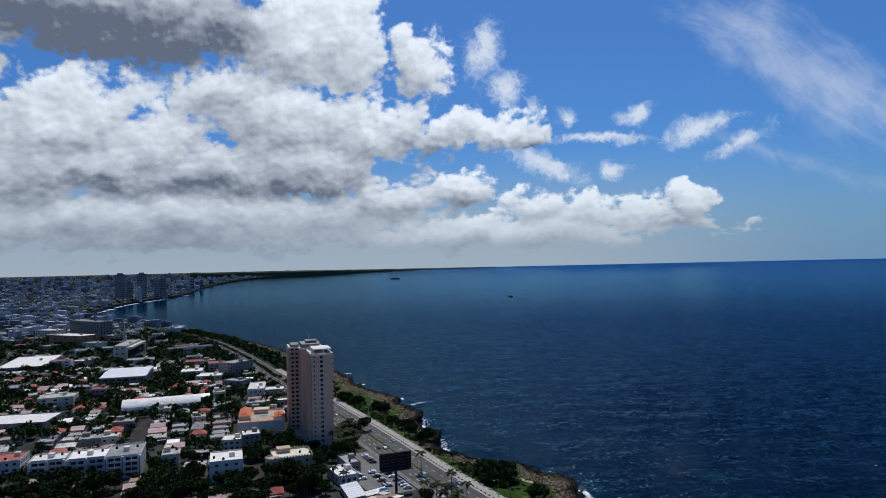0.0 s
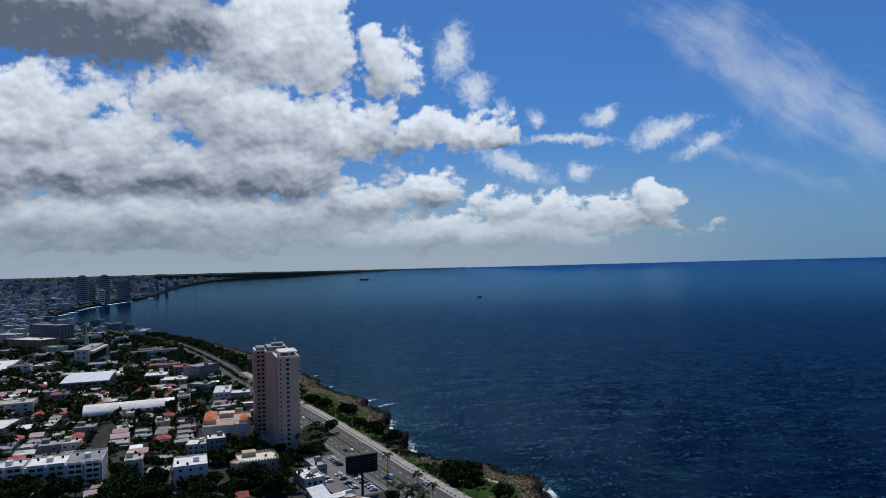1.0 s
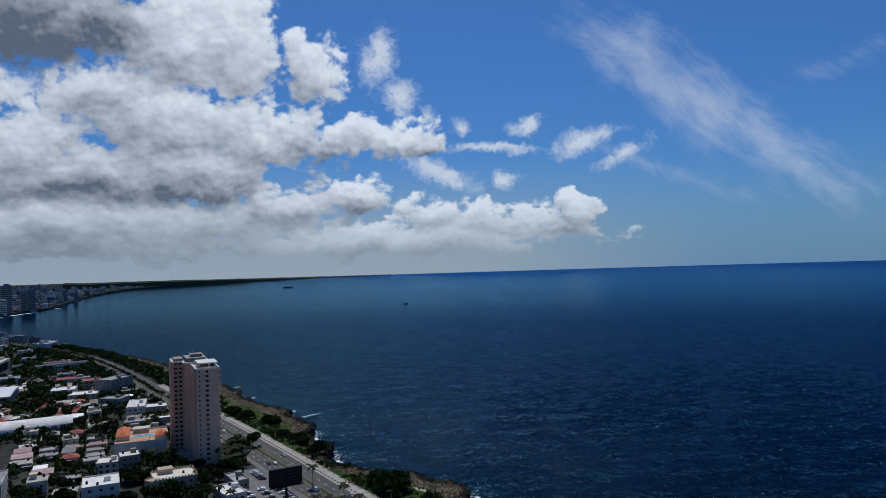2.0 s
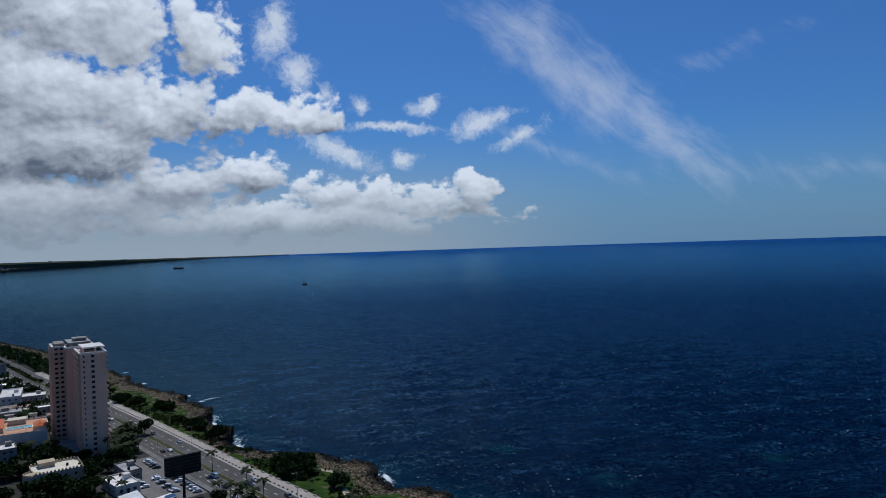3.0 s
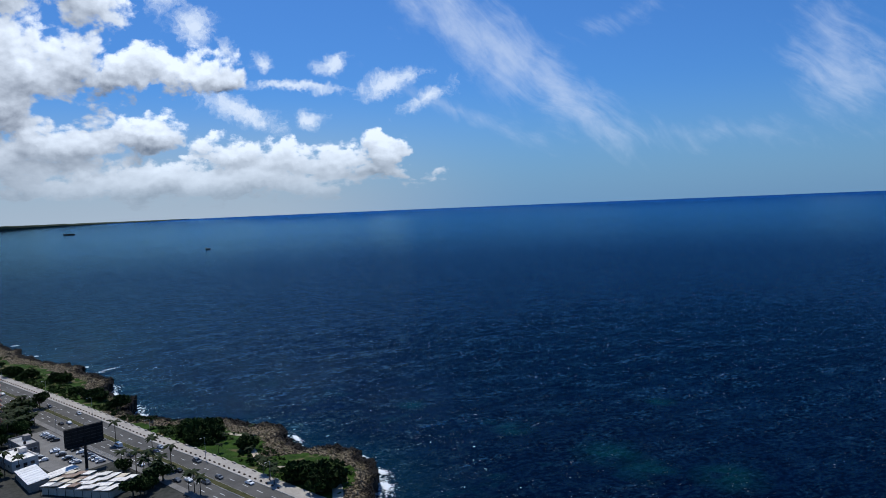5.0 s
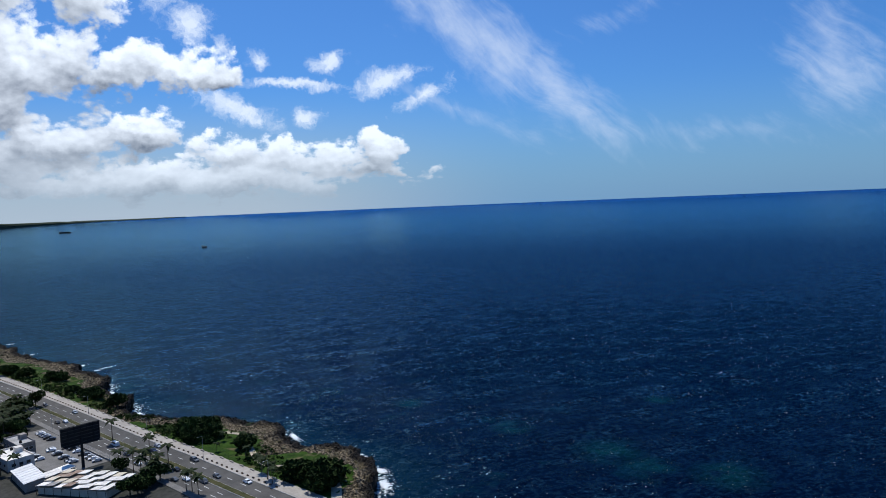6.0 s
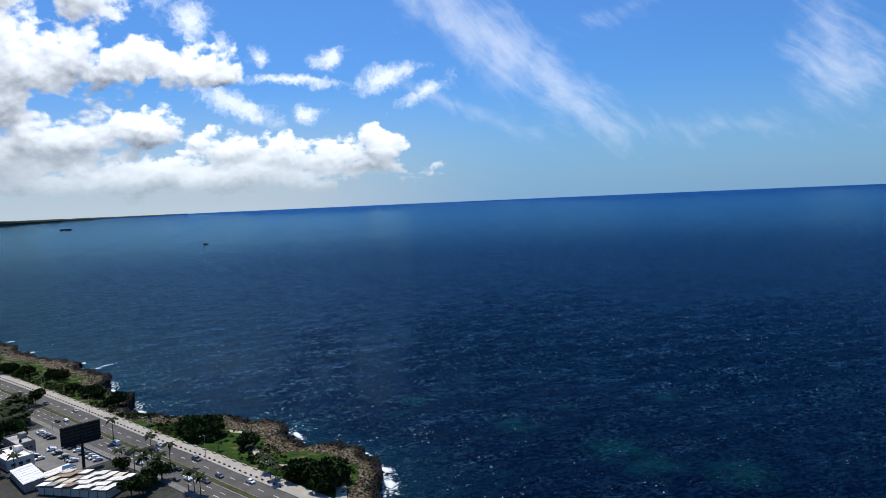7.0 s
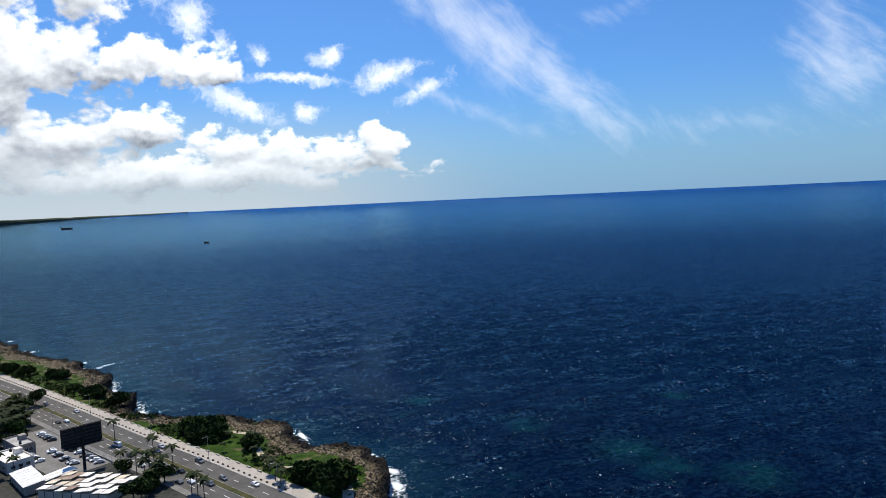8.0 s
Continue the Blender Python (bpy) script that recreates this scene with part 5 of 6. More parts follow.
# seaward lanes drive one way, landward lanes the other
for y, off, k in ((488, -2.6, 0), (466, -6.6, 4), (438, -2.6, 1), (408, -6.6, 2), (346, -6.7, 3), (322, -2.4, 6), (297, -6.7, 4), (284, -2.5, 0), (548, -6.6, 0), (585, -2.6, 2), (350, -2.4, 1), (615, -6.6, 1)):
    x, yy, a = kerb_at(y, off)
    park(TRUCK if k == 6 else CARS[k], x, yy, a + 180)
for y, off, k in ((482, -16.2, 4), (424, -13.0, 0), (427, -16.3, 2), (368, -13.2, 5), (352, -16.4, 3), (338, -19.4, 0), (318, -13.2, 2), (306, -16.2, 0), (309, -19.2, 4), (298, -13.0, 6), (520, -13.0, 0), (540, -16.4, 1), (566, -19.2, 0), (600, -13.2, 4), (640, -16.2, 0)):
    x, yy, a = kerb_at(y, off)
    park(VAN if k == 5 else TRUCK if k == 6 else CARS[k], x, yy, a)
pick = random.Random(21)
for off, y0, y1, turn, gap in ((-27.8, 356, 384, 70, 2.75), (-35.0, 362, 388, 70, 2.75), (-29.0, 398, 416, 65, 2.8), (-43.5, 372, 394, 80, 3.1)):
    for y in np.arange(y0, y1, gap * 0.9):
        x, yy, a = kerb_at(y, off + pick.uniform(-0.4, 0.4))
        if pick.random() < 0.9:
            park(CARS[pick.choice((0, 0, 0, 1, 1, 2, 4, 2))], x, yy, a + turn + pick.uniform(-4, 4), GROUND + 0.04, "cars in the car park")

# ======== trees and palms ========


def crown_mesh(name, seed, radius, high, lobes, leaves, mat, size=(0.55, 1.0)):
    """A crown of several lobes of small leaf clumps, uneven and with gaps."""
    rng = np.random.default_rng(seed)
    centres = np.stack([rng.uniform(-0.55, 0.55, lobes) * radius, rng.uniform(-0.55, 0.55, lobes) * radius, rng.uniform(-0.3, 0.35, lobes) * high], 1)
    reach = rng.uniform(0.42, 0.7, lobes)
    pick_ = rng.integers(0, lobes, leaves)
    way = rng.normal(size=(leaves, 3))
    way /= np.linalg.norm(way, axis=1)[:, None]
    far = rng.uniform(0.55, 1.05, leaves) ** 0.6
    pos = centres[pick_] + way * (far * reach[pick_])[:, None] * np.array((radius, radius, high * 0.8))
    verts, faces = [], []
    for p in pos:
        u = rng.normal(size=3)
        u /= np.linalg.norm(u)
        v = np.cross(u, rng.normal(size=3))
        v /= np.linalg.norm(v)
        s = rng.uniform(*size)
        n = len(verts)
        bend = np.cross(u, v) * s * 0.3
        verts += [p - u * s, p - v * s * 0.6 + bend, p + u * s, p + v * s * 0.6 + bend]
        faces += [(n, n + 1, n + 2), (n, n + 2, n + 3)]
    return raw(name, verts, faces, mat)


def broad_tree(seed, height, radius, mat=None, label="dense dark green broadleaf tree"):
    rng = random.Random(seed)
    t = base("tree", 0, 0, 0, 0, "", "", "")
    tagged(t, label, "tree", "trees in the city")
    lean = rng.uniform(-0.5, 0.5)
    bm = bmesh.new()
    bm.from_mesh(tube("stem", [(0, 0, -0.3, 0.32), (lean * 0.3, 0, height * 0.25, 0.24), (lean, 0, height * 0.5, 0.16), (lean, 0.1, height * 0.75, 0.06)], TRUNK, 7))
    for k in range(3):
        a = k * 2.1 + rng.random()
        bm.from_mesh(tube("bough", [(lean * 0.3, 0, height * 0.28, 0.14), (math.cos(a) * radius * 0.35, math.sin(a) * radius * 0.35, height * 0.5, 0.09), (math.cos(a) * radius * 0.6, math.sin(a) * radius * 0.6, height * 0.66, 0.03)], TRUNK, 5))
    stem = bpy.data.meshes.new("trunk")
    bm.to_mesh(stem)
    bm.free()
    stem.materials.append(TRUNK)
    part("trunk", stem, t)
    part("crown", crown_mesh("crown", seed, radius, height * 0.42, 7, int(300 * radius ** 1.3 / 4), mat or LEAF), t, pose(lean * 0.6, 0, height * 0.64))
    return t


def palm(seed, height):
    rng = random.Random(seed)
    t = base("palm_tree", 0, 0, 0, 0)
    tagged(t, "tall coconut palm with drooping fronds", "palm", "palms")
    bx, by = rng.uniform(-1.0, 1.0), rng.uniform(-1.0, 1.0)
    part("trunk", tube("trunk", [(0, 0, -0.2, 0.24), (bx * 0.2, by * 0.2, height * 0.35, 0.17), (bx * 0.55, by * 0.55, height * 0.7, 0.14), (bx, by, height, 0.13)], TRUNK, 7), t)
    for k in range(19):
        a = k * 2.4 + rng.uniform(-0.2, 0.2)
        up = rng.uniform(-0.25, 0.95)
        length = rng.uniform(3.1, 4.3)
        verts, faces = [], []
        seg = 7
        for s in range(seg + 1):
            q = s / seg
            r = length * (q - 0.12 * q * q)
            z = up * length * 0.55 * q - (0.9 - 0.25 * up) * length * 0.55 * q * q
            half = 0.58 * math.sin(math.pi * min(1, 0.12 + 0.88 * q)) + 0.03
            c = (math.cos(a) * r, math.sin(a) * r, z)
            side = (-math.sin(a) * half, math.cos(a) * half)
            verts += [(c[0] - side[0], c[1] - side[1], c[2] - half * 0.55), c, (c[0] + side[0], c[1] + side[1], c[2] - half * 0.55)]
        for s in range(seg):
            faces += [(3 * s, 3 * s + 1, 3 * s + 4, 3 * s + 3), (3 * s + 1, 3 * s + 2, 3 * s + 5, 3 * s + 4)]
        part("frond", raw("frond", verts, faces, FROND), t, pose(bx, by, height))
    return t


TREES = [broad_tree(k, h, r) for k, (h, r) in enumerate(((7.5, 3.6), (9.0, 4.4), (6.0, 3.0), (10.5, 5.2), (8.0, 3.2)))]
BUSH = [broad_tree(40 + k, h, r, LEAF2, "low rounded sea grape tree on the shore") for k, (h, r) in enumerate(((4.6, 3.4), (5.6, 4.3), (3.4, 2.4)))]
for b_ in BUSH:
    b_["group"] = "trees on the shore"
PALMS = [palm(60 + k, h) for k, h in enumerate((8.5, 10.5, 7.0))]


def plant(model, x, y, scale=1.0, z=GROUND - 0.05, turn=0.0):
    ob = park(model, x, y, turn, z)
    ob.scale = (scale, scale, scale)
    return ob


dice = random.Random(8)
# sea grapes and palms between promenade and rocks
for x, y, r, s in ((21, 365, 6, 1.1), (27, 357, 6, 1.1), (29, 346, 5, 1.0), (24, 352, 5, 1.0), (44, 327, 3, 0.9), (60, 281, 5, 1.0), (65, 272, 6, 1.1), (66, 263, 5, 1.0), (54, 273, 5, 1.0), (48, 268, 5, 1.0), (58, 262, 6, 1.1),
                   (-56, 537, 4, 0.7), (-49, 531, 4, 0.7), (-30, 474, 5, 1.0), (-26, 466, 4, 0.9), (-16, 441, 4, 0.9), (-84, 577, 6, 0.9), (-40, 492, 4, 0.7), (-95, 590, 8, 1.0), (-105, 622, 9, 1.1), (-118, 655, 9, 1.1), (-75, 556, 5, 0.8)):
    for k in range(3 + int(r / 3)):
        px, py = x + dice.uniform(-r, r) * 0.8, y + dice.uniform(-r, r) * 0.8
        if road_gap(px, py) > 9:
            plant(dice.choice(BUSH), px, py, s * dice.uniform(1.0, 1.75), GROUND - 1.2, dice.uniform(0, 360))
for x, y, k, s in ((2, 333, 1, 1.05), (9, 318, 1, 1.0), (-11, 329, 0, 0.95), (-5, 318, 1, 1.0), (-2, 312, 0, 1.05), (0, 313, 1, 1.1), (3, 306, 0, 1.0), (5, 307, 1, 1.0), (-1, 303, 2, 1.0), (14, 287, 0, 0.9), (16, 284, 1, 0.9), (18, 281, 0, 0.9), (44, 289, 2, 0.95), (45, 282, 2, 1.0), (46, 276, 0, 0.8), (45, 302, 2, 0.6), (44, 337, 2, 0.6), (48, 348, 2, 0.6), (41, 313, 2, 0.7), (35, 343, 2, 0.6), (30, 328, 2, 0.6), (-69, 434, 1, 1.0), (-66, 429, 0, 1.0), (-62, 423, 1, 1.0), (-66, 418, 1, 0.9), (-14, 368, 1, 1.1),
                   (-52, 345, 0, 1.0), (-58, 348, 1, 1.0), (-66, 414, 1, 1.05), (-59, 415, 0, 1.0), (-62, 422, 1, 1.0), (-68, 430, 0, 1.1), (-58, 430, 1, 0.9), (-63, 438, 0, 1.0), (-55, 424, 2, 1.0),
                   (-64, 402, 1, 1.0), (-61, 408, 0, 1.1), (-70, 420, 1, 1.0), (-66, 442, 1, 1.0), (-70, 450, 0, 1.0), (-60, 445, 1, 1.0), (-64, 452, 1, 1.1), (-110, 430, 1, 1.0), (-104, 436, 0, 1.0), (-112, 442, 2, 1.1)):
    plant(PALMS[k], x, y, s, GROUND, dice.uniform(0, 360))
for x, y, r, n in ((-63, 357, 7, 6), (-80, 350, 9, 9), (-68, 340, 7, 6), (-94, 333, 9, 8), (-174, 340, 12, 9), (-150, 352, 12, 10), (-140, 340, 10, 8), (-97, 409, 8, 7), (2, 302, 5, 6), (-3, 296, 5, 4), (-70, 372, 5, 4), (-65, 430, 6, 8), (-66, 447, 7, 9), (-62, 460, 7, 8), (-60, 408, 4, 4), (-115, 335, 9, 7), (-200, 350, 10, 8), (-225, 345, 10, 8), (-74, 386, 5, 5), (-72, 398, 5, 5), (-84, 362, 6, 5), (-68, 366, 4, 3), (-108, 352, 7, 6), (-104, 400, 5, 4), (-118, 398, 6, 5), (-98, 420, 6, 7), (-100, 433, 6, 6), (-128, 344, 8, 6), (-160, 365, 6, 5)):
    for k in range(n):
        px, py = x + dice.uniform(-r, r), y + dice.uniform(-r, r)
        if is_free(px, py, 0.5):
            plant(dice.choice(TREES), px, py, dice.uniform(0.75, 1.15), GROUND - 0.05, dice.uniform(0, 360))

for x, y in ((-72, 374), (-70, 380), (-75, 390), (-66, 393), (-71, 401), (-78, 398), (-66, 361), (-72, 366), (-78, 371), (-62, 345), (-68, 352), (-60, 337), (-84, 412), (-76, 407), (-67, 408), (-90, 400), (-86, 406)):
    plant(dice.choice(TREES), x, y, dice.uniform(0.6, 0.95), GROUND - 0.05, dice.uniform(0, 360))

for x, y in [(1.2, 297.8), (-3.7, 292.2), (15.6, 284.7), (-10.0, 322.6), (-61.5, 409.5), (-57.5, 417.2), (-62.4, 391.3)]:
    if road_gap(x, y) < -25 or -12 < road_gap(x, y) < -9:
        plant(dice.choice(TREES), x, y, dice.uniform(0.7, 0.9), GROUND - 0.05, dice.uniform(0, 360))

# ======== small houses of the quarter ========


def house_model(seed, w, d, h, wall, roof, kind, label):
    rng = random.Random(seed)
    b = base("house", 0, 0, 0, 0)
    tagged(b, label, "house", "houses of the quarter")
    part("wall", boxes("wall", [(0, 0, -0.5, w, d, h)], wall), b)
    if kind == "flat":
        part("roof", boxes("roof", [(-0.3, -0.3, h, w + 0.3, d + 0.3, h + 0.22)], roof), b)
        part("parapet", ring("parapet", w, d, h + 0.22, 0.4, wall, 0.18), b)
        if h > 5:
            part("annex", boxes("annex", [(w * 0.1, d * 0.6, h + 0.2, w * 0.45, d * 0.92, h + 2.3), (w * 0.07, d * 0.57, h + 2.3, w * 0.48, d * 0.95, h + 2.45)], wall), b)
    elif kind == "hip":
        part("roof", hip_roof("roof", 0, 0, w, d, h, 1.9, roof), b)
    else:
        part("roof", raw("roof", [(-0.4, -0.4, h - 0.1), (w + 0.4, -0.4, h - 0.1), (w + 0.4, d / 2, h + 1.5), (-0.4, d / 2, h + 1.5), (w + 0.4, d + 0.4, h - 0.1), (-0.4, d + 0.4, h - 0.1),
                                  (-0.4, -0.4, h + 0.06), (w + 0.4, -0.4, h + 0.06), (w + 0.4, d / 2, h + 1.66), (-0.4, d / 2, h + 1.66), (w + 0.4, d + 0.4, h + 0.06), (-0.4, d + 0.4, h + 0.06)],
                         [(6, 7, 8, 9), (9, 8, 10, 11), (0, 1, 7, 6), (4, 5, 11, 10), (0, 6, 9, 3), (3, 9, 11, 5), (1, 2, 8, 7), (2, 4, 10, 8), (0, 3, 2, 1), (3, 5, 4, 2)], roof), b)
        part("gable", raw("gable", [(0, 0.05, h - 0.05), (0, d - 0.05, h - 0.05), (0, d / 2, h + 1.4), (w, 0.05, h - 0.05), (w, d - 0.05, h - 0.05), (w, d / 2, h + 1.4)], [(0, 2, 1), (3, 4, 5), (0, 3, 5, 2), (1, 2, 5, 4)], wall), b)
    for k in range(2):
        x0, y0, h0 = rng.uniform(-2.5, w - 3), rng.choice((-2.6, d - 1.0)), rng.uniform(2.0, 2.7)
        part("lean_to", raw("lean_to", [(x0, y0, h0 - 0.12), (x0 + 4, y0, h0 + 0.1), (x0 + 4, y0 + 3.4, h0 + 0.2), (x0, y0 + 3.4, h0), (x0, y0, h0), (x0 + 4, y0, h0 + 0.22), (x0 + 4, y0 + 3.4, h0 + 0.32), (x0, y0 + 3.4, h0 + 0.12)], BOX_FACES, rng.choice((RUST, ROOF_G, ROOF_W))), b, label="patched lean-to roof")
    part("porch", boxes("porch", [(w * 0.5, -2.0, 2.35, w * 0.98, 0, 2.5), (w * 0.52, -1.9, 0, w * 0.52 + 0.2, -1.7, 2.35), (w * 0.93, -1.9, 0, w * 0.93 + 0.2, -1.7, 2.35)], roof), b)
    storeys = 2 if h > 5 else 1
    wm = window_mesh(1.3, 1.1)
    for s in range(storeys):
        for x in (w * 0.22, w * 0.72):
            part("window", wm, b, pose(x, 0, 1.55 + s * 2.9))
        part("window", wm, b, pose(w, d * 0.4, 1.55 + s * 2.9, 0, 0, 90))
    part("door", boxes("door", [(w * 0.45 - 0.45, -0.07, 0, w * 0.45 + 0.45, 0.04, 2.05)], DARK), b)
    if kind == "flat":
        part("water_tank", TANK_ME, b, pose(w * 0.8, d * 0.75, h + 0.2))
    return b


HOUSES = [house_model(k, *v) for k, v in enumerate((
    (10, 12, 3.3, GREYR, ROOF_D, "flat", "low house with flat white roof"), (9, 13, 6.2, CREAM, ROOF_D, "flat", "cream two-storey house with flat white roof"),
    (11, 10, 3.2, GREYR, ROOF_G, "flat", "low grey house with weathered flat roof"), (9, 11, 3.2, CREAM, ROOF_R, "hip", "small cream house with red hipped roof"),
    (10, 11, 3.3, GREYR, ROOF_P, "gable", "small house with faded pink roof"), (8, 12, 3.0, GREYR, ROOF_S, "gable", "small house with bright sheet metal roof"),
    (12, 13, 6.4, GREYR, ROOF_G, "flat", "grey two-storey house with stained roof"), (9, 10, 3.1, GREYR, RUST, "gable", "small house with rusty sheet roof"),
    (12, 9, 3.4, TANR, ROOF_D, "gable", "tan house under pale sheet roof"), (8, 14, 3.2, WHITE, ROOF_G, "hip", "narrow white house with grey hipped roof"),
    (13, 11, 3.1, GREYR, RUST, "flat", "wide low house with patched rusty roof")))]
ux, uy = Vector((math.cos(radians(18)), math.sin(radians(18)))), Vector((-math.sin(radians(18)), math.cos(radians(18))))
crowd = random.Random(33)
SPOTS = []
count = 0
for j in range(0, 44):
    for i in range(-34, 12):
        street = (i % 5 == 0)
        a, b_ = i * 13.2 + crowd.uniform(-1, 1), j * 15.5 + crowd.uniform(-1.5, 1.5)
        p = Vector((-100, 325)) + ux * a + uy * b_
        az_, rr = math.degrees(math.atan2(-p.x, p.y)), p.length
        if not (7.5 < az_ < 34.5) or rr > 900 or road_gap(p.x, p.y) > -36:
            continue
        mid_ = p + ux * 5 + uy * 6
        if street:
            continue
        red_zone = -420 < p.x < -210 and 540 < p.y < 680
        if is_free(mid_.x, mid_.y, 6.5) and crowd.random() < (0.80 if rr > 470 else 0.45) and count < 235:
            pick_ = crowd.choice((3, 3, 4, 4, 0, 5, 7, 8)) if red_zone else crowd.choice((0, 1, 2, 0, 5, 6, 8, 3, 7, 9, 10, 4, 3, 4, 10, 8))
            ob = park(HOUSES[pick_], p.x, p.y, 18 + crowd.uniform(-4, 4), GROUND - 0.02)
            ob.scale = (crowd.uniform(0.8, 1.15), crowd.uniform(0.8, 1.15), crowd.uniform(0.85, 1.2))
            count += 1
        elif crowd.random() < 0.95:
            for k in range(crowd.choice((2, 2, 3)) if rr < 470 else 1):
                q = mid_ + Vector((crowd.uniform(-5, 5), crowd.uniform(-5, 5)))
                if is_free(q.x, q.y, 1.0):
                    if rr < 425:
                        plant(crowd.choice(TREES), q.x, q.y, crowd.uniform(0.6, 1.0), GROUND - 0.05, crowd.uniform(0, 360))
                    else:
                        SPOTS.append((q.x, q.y, GROUND, crowd.uniform(0.55, 0.95)))
        if crowd.random() < (0.75 if rr > 425 else 0.34) and rr < 900:
            q = p + ux * 11.6 + uy * crowd.uniform(0, 12)
            if is_free(q.x, q.y, 0.5):
                if rr < 425:
                    plant(crowd.choice(TREES * 3 + PALMS[:1]), q.x, q.y, crowd.uniform(0.55, 0.9), GROUND - 0.05, crowd.uniform(0, 360))
                else:
                    SPOTS.append((q.x, q.y, GROUND, crowd.uniform(0.45, 0.8)))

# streets between the blocks
for k, i in enumerate(range(-25, 12, 10)):
    p = Vector((-100, 325)) + ux * (i * 13.2 + 2.5)
    if road_gap(p.x, p.y) > -60:
        continue
    st = base("street", p.x, p.y, 18, GROUND - 0.055, "narrow asphalt street between houses", "street", kind="structure")
    n = 560
    while n > 60 and road_gap(*(p + uy * n)) > -30:
        n -= 20
    part("carriageway", boxes("carriageway", [(0, -40, 0, 3.8, n, 0.06)], LANE), st)
    part("footpath", boxes("footpath", [(-0.8, -40, 0, 0, n, 0.16)], LANE), st)
    part("footpath", boxes("footpath", [(3.8, -40, 0, 4.6, n, 0.16)], LANE), st)

# ======== further out: offices, car parks, shore trees ========
placed_far = 0
for k in range(900):
    az_, rr = crowd.uniform(9, 34), crowd.uniform(640, 1480)
    x, y = -math.sin(radians(az_)) * rr, math.cos(radians(az_)) * rr
    w, d = crowd.uniform(12, 30), crowd.uniform(12, 26)
    if road_gap(x, y) > -55 or not is_free(x + w / 2, y + d / 2, max(w, d) * 0.6) or x > COAST_X(y) - 60:
        continue
    tall = crowd.choice((3.4, 3.4, 6.5, 6.5, 9.5)) * (1.3 if rr > 1100 and crowd.random() < 0.3 else 1)
    n = max(1, round(tall / 3.2))
    placed("building", "flat-roofed pale city building", "building", x, y, crowd.choice((18, 18, 12, -20)), w, d, tall, crowd.choice((WHITE, CREAM, GREYR, GREYR)), crowd.choice((ROOF_D, ROOF_D, ROOF_G, ROOF_G, ROOF_R)), n, 3, 0, (2.6, 1.3), group="buildings further inland", seed=k, ledges=False, tanks=0)
    placed_far += 1
    if placed_far > 52:
        break


def car_crowd(name, cx, cy, angle, rows, cols, rng):
    """A full car park far off: small cars with cabin, bonnet and boot."""
    items = []
    for r in range(rows):
        for c in range(cols):
            if rng.random() < 0.8:
                x, y = c * 2.8 + rng.uniform(-0.2, 0.2), r * 8.5 + (5 if r % 2 else 0) * 0.2
                items += [(x - 0.85, y - 2.1, 0.25, x + 0.85, y + 2.1, 0.85), (x - 0.75, y - 1.2, 0.85, x + 0.75, y + 1.1, 1.42)]
    ob = new(name, boxes(name, items, islands(name + "_paint", [(0.6, 0.6, 0.6), (0.75, 0.75, 0.74), (0.3, 0.31, 0.32), (0.03, 0.03, 0.03), (0.25, 0.04, 0.03), (0.12, 0.13, 0.15)], 0.3)))
    ob.matrix_basis = pose(cx, cy, GROUND, 0, 0, angle)
    tagged(ob, "rows of parked cars on a large car park", "cars", kind="stuff")
    pad = new(name + "_pad", boxes(name + "_pad", [(-4, -5, -0.04, cols * 2.8 + 2, rows * 8.5 + 1, 0.02)], ASPHALT))
    pad.matrix_basis = pose(cx, cy, GROUND, 0, 0, angle)
    tagged(pad, "asphalt of a large car park", "car park", kind="structure")


car_crowd("parked_cars", -419, 712, 22, 14, 20, crowd)
car_crowd("parked_cars_inland", -319, 802, 22, 9, 16, crowd)
car_crowd("parked_cars_shore", -246, 821, 30, 14, 6, crowd)


